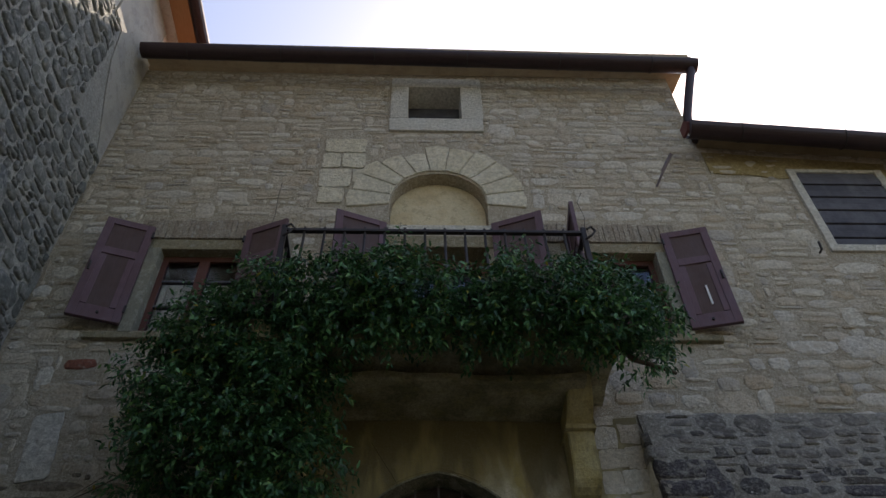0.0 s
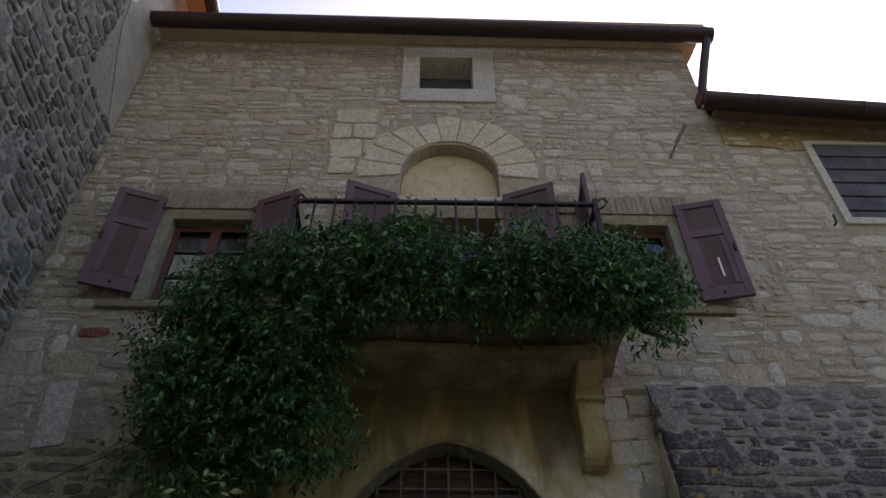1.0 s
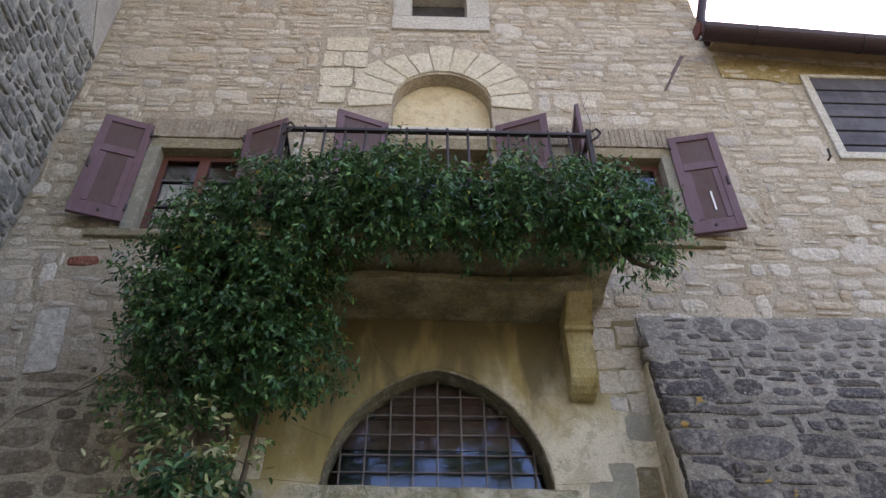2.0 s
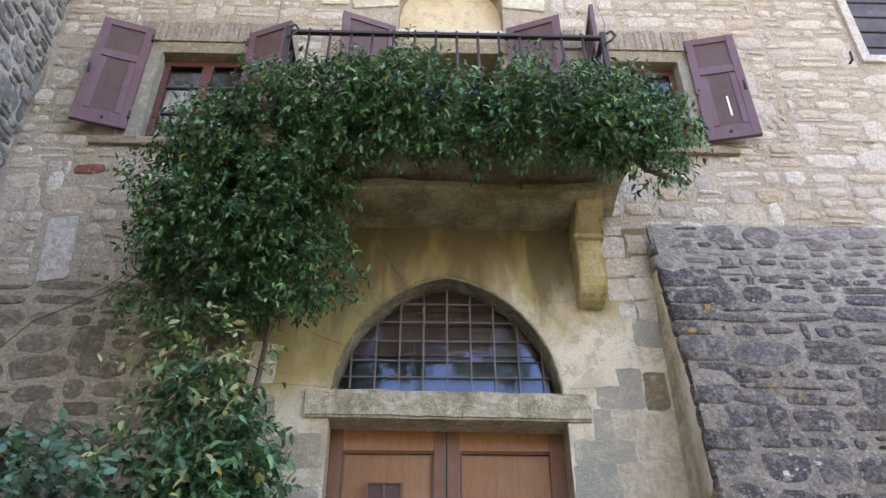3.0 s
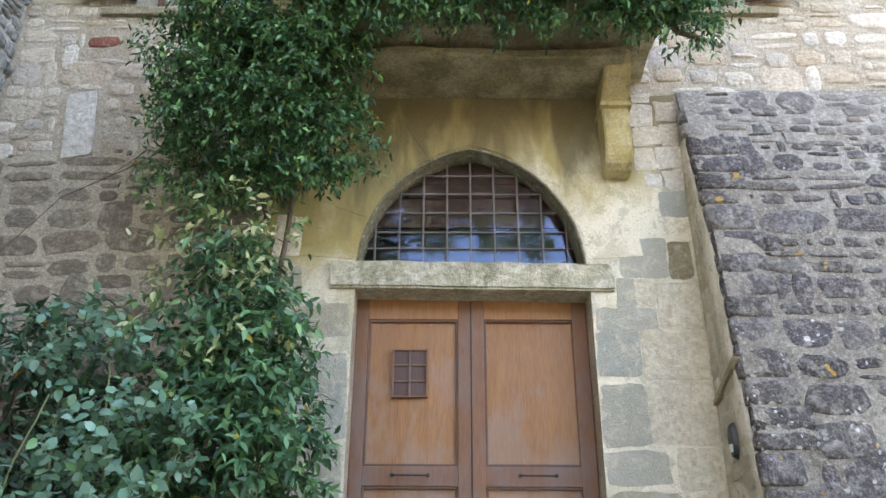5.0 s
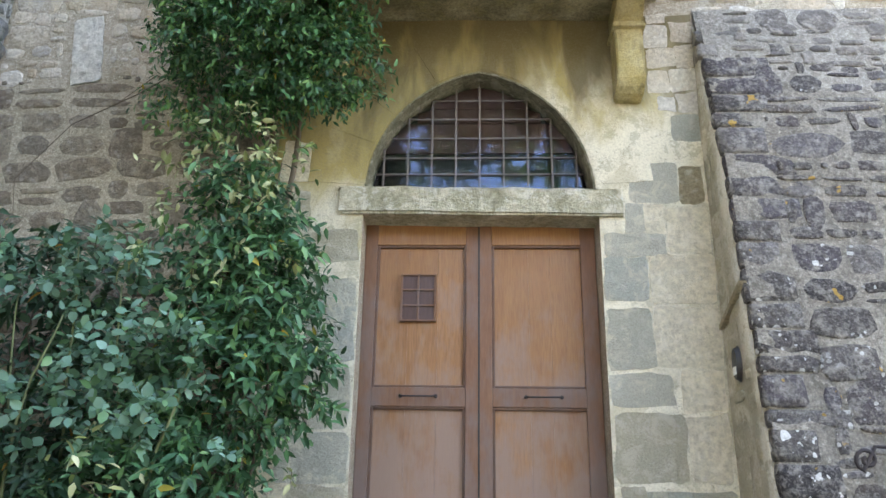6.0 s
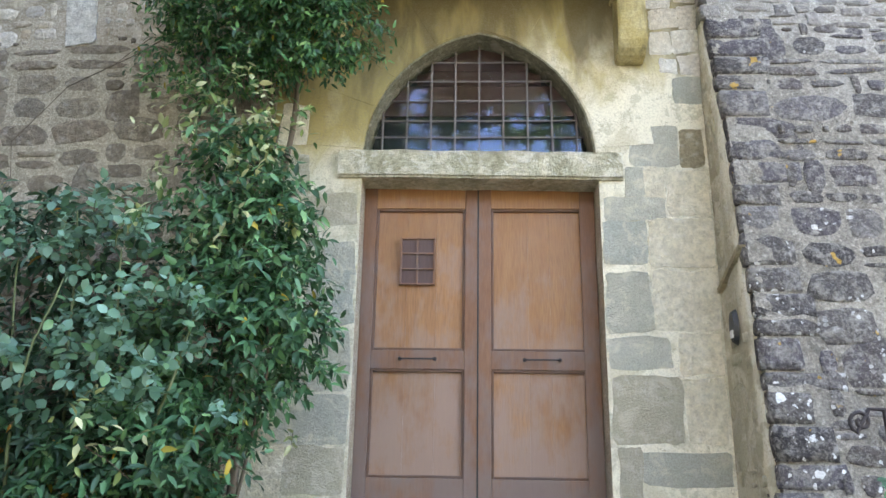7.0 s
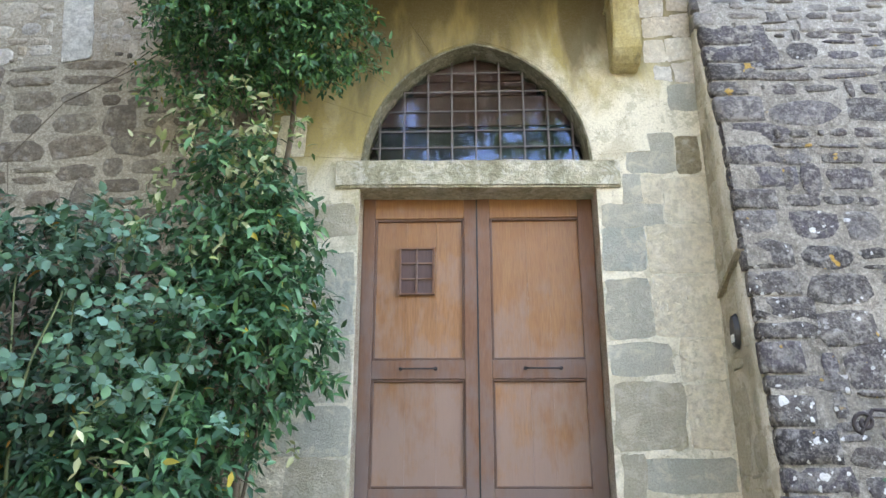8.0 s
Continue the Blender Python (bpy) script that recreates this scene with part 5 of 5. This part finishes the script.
# ---- bell, drip stone, handrail ----
bell = thing("door_bell", (2.262, 4.72, 2.93), "black oval intercom on the buttress cheek", "intercom")
bm = bmesh.new()
bmesh.ops.create_cone(bm, cap_ends=True, segments=20, radius1=0.055, radius2=0.045, depth=0.03, matrix=Matrix.Translation((-0.015, 0, 0)) @ Matrix.Rotation(radians(-90), 4, "Y"))
for v in bm.verts:
    v.co.z *= 2.1
part("casing", bm, BLACK, bell)
part("button", box(-0.036, -0.028, -0.025, 0.025, -0.07, -0.02, 0.004), PAPER, bell, "pale button plate")
drip = part("drip_stone", side_prism(bmesh.new(), [(4.95, 3.2), (4.55, 3.34), (4.5, 3.4), (4.95, 3.23)], 2.238, 2.29), TAN)
tagged(drip, "slanting stone ledge on the buttress cheek", "ledge")
hr = thing("handrail", (2.62, 4.05, 1.72), "black wrought iron stair handrail ending in a scroll", "handrail")
bm = bmesh.new()
sp = [(0.0 + (0.012 + 0.006 * a) * math.cos(a + 2.0), 0, 0.59 + (0.012 + 0.006 * a) * math.sin(a + 2.0)) for a in [k * 0.45 for k in range(20)]]
tube(bm, sp + [(0.05, 0, 0.655), (0.12, -0.02, 0.65), (0.5, -0.3, 0.6), (1.2, -1.2, 0.5)], 0.011, 8)
part("rail", bm, IRON, hr)
part("post", box(0.11, 0.135, -0.03, -0.005, -0.02, 0.655, 0.004), IRON, hr)
part("post", box(1.0, 1.025, -1.0, -0.975, -0.4, 0.53, 0.004), IRON, hr)

# ---- steps up to the door ----
steps = thing("entrance_steps", (MID, 3.4, 0.4), "worn grey stone steps up to the entrance", "steps", kind="structure")
part("landing", box(-1.6, 2.9, 0.35, D - 3.42, 0, 1.3, 0.02), GREY, steps)
for k in range(6):
    part("step", box(-1.6, 2.9, 0.35 - 0.3 * (6 - k), 0.35 - 0.3 * (5 - k) - 0.004, 0, 1.3 * (k + 1) / 7, 0.015), GREY, steps)
bed = part("flower_bed", box(-3.09, -1.62, 3.6, D - 0.02, 0.3, 1.6, 0.03), SOIL)
tagged(bed, "raised bed of dark garden soil by the wall", "flower bed", kind="structure")

# ---- plants ----
LONG = np.array([(0, 0, 0), (-0.16, 0.32, 0.06), (-0.12, 0.68, 0.03), (0, 1.0, -0.1), (0.12, 0.68, 0.03), (0.16, 0.32, 0.06), (0, 0.45, 0.0)])
ROUND = np.array([(0, 0, 0), (-0.36, 0.28, 0.06), (-0.33, 0.66, 0.04), (0, 1.0, -0.06), (0.33, 0.66, 0.04), (0.36, 0.28, 0.06), (0, 0.45, 0.0)])
LEAF_TRIS = np.array([(0, 6, 1), (1, 6, 2), (2, 6, 3), (3, 6, 4), (4, 6, 5), (5, 6, 0)])


def leaf_mesh(name, at, along, normal, size, form, material):
    """All leaves of one plant: each leaf a folded, pointed blade."""
    n = len(at)
    along = along / np.linalg.norm(along, axis=1, keepdims=True)
    side = np.cross(along, normal)
    side /= np.linalg.norm(side, axis=1, keepdims=True) + 1e-9
    up = np.cross(side, along)
    v = form[None, :, 0, None] * side[:, None] + form[None, :, 1, None] * along[:, None] + form[None, :, 2, None] * up[:, None]
    v = at[:, None] + v * size[:, None, None]
    f = (LEAF_TRIS[None] + 7 * np.arange(n)[:, None, None]).reshape(-1, 3)
    me = bpy.data.meshes.new(name)
    v = v.reshape(-1, 3)
    me.vertices.add(len(v))
    me.vertices.foreach_set("co", v.ravel())
    me.loops.add(f.size)
    me.loops.foreach_set("vertex_index", f.ravel())
    me.polygons.add(len(f))
    me.polygons.foreach_set("loop_start", np.arange(0, f.size, 3))
    me.update(calc_edges=True)
    me.materials.append(material)
    return me


def foliage(seed, blobs, per, leaf, form, droop=0.5, reach=0.2, keep=None, hollow=0.22):
    """Twigs that start inside rounded masses and point outwards, with leaves along them. blobs: x, y, z, rx, ry, rz, weight."""
    r = np.random.RandomState(seed)
    at, along, nor, size, twigs = [], [], [], [], []
    for x, y, z, rx, ry, rz, wt in blobs:
        n = int(per * wt * (rx * rz + ry * rz + rx * ry) / 0.3)
        d = r.normal(size=(n, 3))
        d /= np.linalg.norm(d, axis=1, keepdims=True)
        rad = r.uniform(0.25, 1.0, n) ** 0.45
        wob = 1 + 0.22 * np.sin(d[:, 0] * 5 + seed) * np.cos(d[:, 2] * 6 + x * 3)
        p = np.array((x, y, z)) + d * np.array((rx, ry, rz)) * (rad * wob)[:, None]
        out = d + r.normal(size=(n, 3)) * 0.55 + np.array((0, -0.25, -droop * 0.6 + 0.35))
        out /= np.linalg.norm(out, axis=1, keepdims=True)
        for i in range(n):
            # lumps and hollows in the mass
            lump = noise.noise(Vector(p[i]) * 3.4 + Vector((seed, 0, 0))) + 0.6 * noise.noise(Vector(p[i]) * 8.0)
            if lump < -hollow and rad[i] > 0.45:
                continue
            p[i] += d[i] * 0.09 * lump
            k = r.randint(6, 12)
            ln = reach * r.uniform(0.6, 1.3)
            s = np.linspace(0.1, 1, k)
            line = p[i] + out[i] * (s * ln)[:, None] + np.array((0, 0, -droop)) * ((s * ln) ** 2)[:, None] * 2.0
            ang = r.uniform(0, 6.28) + np.arange(k) * 2.4
            u = np.cross(out[i], (0.2, 0.3, 1.0))
            u /= np.linalg.norm(u) + 1e-9
            w = np.cross(u, out[i])
            a = out[i] * 0.55 + u * np.cos(ang)[:, None] + w * np.sin(ang)[:, None] + np.array((0, 0, -droop)) + r.normal(size=(k, 3)) * 0.25
            at.append(line)
            along.append(a)
            nor.append(r.normal(size=(k, 3)) * 0.45 + np.array((0, -0.55, 0.8)))
            size.append(leaf * r.uniform(0.6, 1.25, k))
            if r.rand() < 0.12:
                twigs.append(line[[0, k // 2, k - 1]])
    at, along, nor, size = np.concatenate(at), np.concatenate(along), np.concatenate(nor), np.concatenate(size)
    ok = (at[:, 1] < D - 0.05) & (at[:, 0] > -3.02)
    if keep is not None:
        ok &= keep(at)
    return at[ok], along[ok], nor[ok], size[ok], twigs


def plant(name, label, category, base, seed, blobs, per, leaf, form, material, droop=0.5, reach=0.2, keep=None, stems=(), stem_mat=None, thick=0.012, hollow=0.22):
    p = thing(name, base, label, category)
    shift = Matrix.Translation(-Vector(base))
    at, along, nor, size, twigs = foliage(seed, blobs, per, leaf, form, droop, reach, keep, hollow)
    me = leaf_mesh("leaves", at - np.array(base), along, nor, size, form, material)
    ob = new("leaves", me)
    ob.parent = p
    tagged(ob, kind="stuff")
    bm = bmesh.new()
    for t in twigs:
        tube(bm, [tuple(q - np.array(base)) for q in t], 0.0035, 4, 0.5)
    tagged(part("twig_mass", bm, stem_mat or BARK, p), kind="stuff")
    for s in stems:
        pts = [Vector(q) - Vector(base) for q in s]
        fine = []
        for a, b in zip(pts, pts[1:]):
            for k in range(5):
                q = a.lerp(b, k / 5)
                fine.append(q + 0.03 * Vector((noise.noise(q * 3), noise.noise(q * 3 + Vector((5, 0, 0))), 0)))
        part("stem", tube(bmesh.new(), fine + [pts[-1]], thick, 7, 0.45), stem_mat or BARK, p, smooth=True)
    return p


COLUMN = [(-1.05, 4.35, 6.0, 0.42, 0.3, 0.32, 1), (-0.6, 4.15, 6.2, 0.38, 0.26, 0.3, 1), (-0.4, 4.25, 5.8, 0.36, 0.25, 0.33, 1), (-0.45, 4.35, 5.42, 0.32, 0.25, 0.3, 1), (-1.15, 4.45, 5.65, 0.5, 0.3, 0.36, 1), (-0.75, 4.45, 5.65, 0.45, 0.3, 0.4, 1), (-1.1, 4.5, 5.2, 0.5, 0.3, 0.4, 1),
          (-0.6, 4.5, 5.05, 0.42, 0.3, 0.38, 1), (-0.32, 4.42, 4.86, 0.25, 0.2, 0.2, 0.9), (-1.2, 4.6, 4.78, 0.34, 0.2, 0.28, 0.7)]
BALC = [(-0.2, 4.02, 6.15, 0.38, 0.22, 0.26, 1), (0.2, 4.0, 6.16, 0.38, 0.22, 0.26, 1), (0.65, 4.0, 6.08, 0.4, 0.22, 0.25, 1), (1.1, 4.0, 6.07, 0.4, 0.22, 0.25, 1), (1.55, 4.02, 6.1, 0.4, 0.24, 0.27, 1), (1.95, 4.08, 6.05, 0.34, 0.24, 0.3, 1),
        (2.22, 4.15, 5.9, 0.2, 0.2, 0.26, 0.9), (0.35, 4.0, 6.5, 0.1, 0.1, 0.2, 0.5), (0.3, 4.0, 6.42, 0.25, 0.12, 0.12, 0.5), (1.25, 4.0, 6.42, 0.14, 0.12, 0.14, 0.5), (1.75, 4.0, 6.4, 0.12, 0.12, 0.12, 0.5), (0.1, 4.0, 5.88, 0.45, 0.13, 0.2, 1.2), (0.75, 4.0, 5.86, 0.45, 0.13, 0.18, 1.2), (1.35, 4.0, 5.86, 0.45, 0.13, 0.18, 1.2), (1.85, 4.02, 5.84, 0.3, 0.13, 0.18, 1.0), (2.15, 4.2, 5.55, 0.22, 0.12, 0.13, 0.25)]
plant("climbing_plant", "dense dark green glossy climber over wall and balcony railing", "climber", (-0.9, 4.75, 1.6), 3, COLUMN + BALC, 420, 0.06, LONG * np.array((1.2, 1, 1)), LEAF, 0.5, 0.16,
      stems=[[(-0.85, 4.8, 1.6), (-0.8, 4.82, 3.0), (-0.65, 4.85, 4.3), (-0.6, 4.8, 5.2), (-0.8, 4.6, 6.0)], [(-0.95, 4.8, 1.6), (-1.0, 4.85, 3.2), (-0.8, 4.85, 4.5), (-1.1, 4.8, 5.6)], [(-0.6, 4.8, 5.2), (-0.3, 4.4, 6.05), (0.6, 4.15, 6.2), (1.6, 4.15, 6.2), (2.3, 4.2, 5.9)], [(1.8, 4.15, 6.0), (2.1, 4.15, 5.62), (2.35, 4.1, 5.45)]], thick=0.028)
LOWER = [(-0.9, 4.45, 3.7, 0.36, 0.28, 0.4, 1), (-0.75, 4.4, 3.3, 0.36, 0.3, 0.4, 1), (-0.8, 4.3, 2.75, 0.45, 0.34, 0.42, 1), (-1.1, 4.2, 2.2, 0.46, 0.34, 0.38, 1), (-0.5, 4.38, 2.8, 0.24, 0.2, 0.26, 0.9), (-1.35, 4.15, 1.85, 0.45, 0.35, 0.35, 1)]
plant("laurel_shrub", "tall green shrub with narrow glossy leaves by the door", "shrub", (-0.8, 4.3, 1.6), 8, LOWER, 250, 0.085, LONG * np.array((1.15, 1, 1)), SHRUBLEAF, 0.45, 0.2,
      stems=[[(-0.8, 4.3, 1.6), (-0.75, 4.35, 2.6), (-0.8, 4.45, 3.7)], [(-0.7, 4.3, 1.6), (-0.55, 4.3, 2.6), (-0.6, 4.4, 3.4)]])
VARI = [(-1.05, 4.3, 4.1, 0.33, 0.2, 0.26, 0.8), (-0.65, 4.3, 4.12, 0.24, 0.2, 0.3, 0.8), (-1.05, 4.12, 3.65, 0.32, 0.16, 0.32, 0.6), (-1.22, 3.6, 2.22, 0.07, 0.06, 0.09, 2.0), (-1.12, 3.6, 2.0, 0.06, 0.06, 0.08, 1.2), (-0.6, 4.15, 3.7, 0.2, 0.13, 0.32, 0.35), (-0.42, 4.4, 2.35, 0.06, 0.08, 0.1, 0.8)]
plant("variegated_vine", "pale cream variegated vine climbing among darker leaves", "vine", (-0.9, 4.6, 1.6), 5, VARI, 42, 0.075, LONG * np.array((1.35, 1, 1)), PALELEAF, 0.4, 0.22,
      stems=[[(-0.95, 4.6, 1.6), (-0.95, 4.5, 3.0), (-0.9, 4.5, 4.2)], [(-0.9, 4.6, 1.6), (-0.75, 4.5, 3.2), (-0.65, 4.5, 4.2)]])
ROSES = [(-1.75, 4.2, 3.36, 0.5, 0.3, 0.22, 0.8), (-1.95, 4.1, 3.05, 0.5, 0.35, 0.3, 1), (-1.35, 4.05, 3.05, 0.4, 0.3, 0.35, 0.9), (-1.3, 3.95, 2.55, 0.5, 0.3, 0.35, 0.9), (-0.95, 3.95, 2.5, 0.32, 0.22, 0.28, 0.7), (-1.9, 4.0, 2.6, 0.4, 0.3, 0.3, 0.6)]
plant("rose_bush", "tall rose bush with blue green leaves on bare canes", "rose bush", (-1.5, 4.0, 1.6), 12, ROSES, 80, 0.068, ROUND * np.array((0.9, 1, 1)), ROSE, 0.25, 0.17, hollow=0.08,
      stems=[[(-1.9, 4.0, 1.6), (-1.85, 4.0, 2.4), (-2.0, 4.1, 3.2)], [(-1.5, 4.0, 1.6), (-1.55, 4.0, 2.5), (-1.75, 4.2, 3.5)], [(-1.3, 3.9, 1.6), (-1.2, 3.9, 2.3), (-1.35, 4.0, 3.2)], [(-1.05, 3.85, 1.6), (-0.95, 3.85, 2.3), (-0.85, 3.95, 2.9)], [(-1.7, 3.85, 1.6), (-1.72, 3.85, 2.4), (-1.6, 3.9, 3.0)]], stem_mat=CANE, thick=0.011)
EVER = [(-2.1, 4.2, 2.3, 0.6, 0.35, 0.4, 1), (-1.6, 4.15, 2.0, 0.5, 0.35, 0.35, 1), (-2.1, 4.45, 3.2, 0.6, 0.25, 0.45, 0.8), (-1.3, 4.0, 1.85, 0.4, 0.3, 0.25, 1)]
plant("evergreen_shrub", "dark evergreen shrub with long leaves behind the roses", "shrub", (-2.0, 4.3, 1.6), 21, EVER, 150, 0.1, LONG, EVERLEAF, 0.4, 0.2, stems=[[(-2.0, 4.3, 1.6), (-2.1, 4.35, 2.6), (-2.1, 4.45, 3.3)]])
plant("small_plant", "small bright green leafy plant beside the handrail", "plant", (2.66, 3.86, 1.7), 41, [(2.66, 3.86, 1.96, 0.09, 0.08, 0.12, 1.4), (2.7, 3.86, 1.85, 0.1, 0.08, 0.12, 1.2)], 160, 0.045, ROUND, SHRUBLEAF, 0.2, 0.07, stems=[[(2.66, 3.86, 1.69), (2.67, 3.86, 1.85), (2.66, 3.86, 2.0)]], thick=0.006)
# bare twigs of the climber on the open wall
for pts in ([(-1.5, 4.85, 5.2), (-1.9, 4.93, 5.0), (-2.4, 4.96, 4.75), (-2.75, 4.96, 4.3), (-2.7, 4.96, 4.0)], [(-1.5, 4.8, 5.45), (-1.75, 4.9, 5.2), (-1.85, 4.93, 5.6)], [(-1.45, 4.85, 5.0), (-1.8, 4.93, 5.15), (-2.1, 4.95, 4.9)]):
    tagged(part("bare_twig", tube(bmesh.new(), pts, 0.0045, 5, 0.5), BARK), "bare brown climber twig on the rubble wall", "twig")


# ---- trees behind the camera, whose crowns the fanlight mirrors ----
def tree(x, y, h, seed):
    r = random.Random(seed)
    base = (x + 5, y, 0.4)
    blobs = []
    stems = [[(x + 5, y, 0.4), (x + 4.9, y, h * 0.4), (x + 3.4, y + 0.1, h * 0.8)]]
    for k in range(22):
        a, q = r.uniform(0, 6.28), r.uniform(0.1, 1.0)
        c = (x + 3.4 * q * math.cos(a), y + 1.6 * q * math.sin(a), h * r.uniform(0.77, 1.0))
        blobs.append((*c, r.uniform(0.9, 1.4), r.uniform(0.7, 1.1), r.uniform(0.7, 1.1), 1))
        stems.append([(x + 3.4, y + 0.1, h * 0.8), ((x + 3 + c[0]) / 2, (y + c[1]) / 2, h * 0.86), c])
    for k in range(13):
        blobs.append((x + r.uniform(-4.6, 4.4), y + r.uniform(-0.6, 0.6), h * r.uniform(0.64, 0.73), 0.34, 0.25, 0.26, 0.7))
    plant("tree", "broad leafy tree standing opposite the house", "tree", base, seed, blobs, 60, 0.28, LONG, TREELEAF, 0.3, 0.4, stems=stems, thick=0.13)


tree(0.8, -9.5, 17.5, 31)

# dark woods added unseen behind the camera to block sky from the lower facade
r9 = random.Random(77)
blocker_blobs = [(-2.5 + 0.75 * k + r9.uniform(-0.3, 0.3), -10.5 + r9.uniform(-1.2, 1.2), r9.uniform(1.2, 7.4), 1.5, 1.0, 1.3, 1) for k in range(20) for _ in range(3)]
plant("woods", "added unseen woodland that keeps low sky light off the facade", "woods", (4.0, -10.5, 0.4), 61, blocker_blobs, 4.5, 0.42, LONG * np.array((1.6, 1, 1)), TREELEAF, 0.4, 0.6,
      stems=[[(x, -10.5, 0.4), (x + 0.2, -10.4, 3.5), (x, -10.6, 7.5)] for x in (-2.0, 0.5, 3.0, 6.0, 9.0, 12.0)], thick=0.12)
tagged(bpy.data.objects["woods"], kind="stuff")
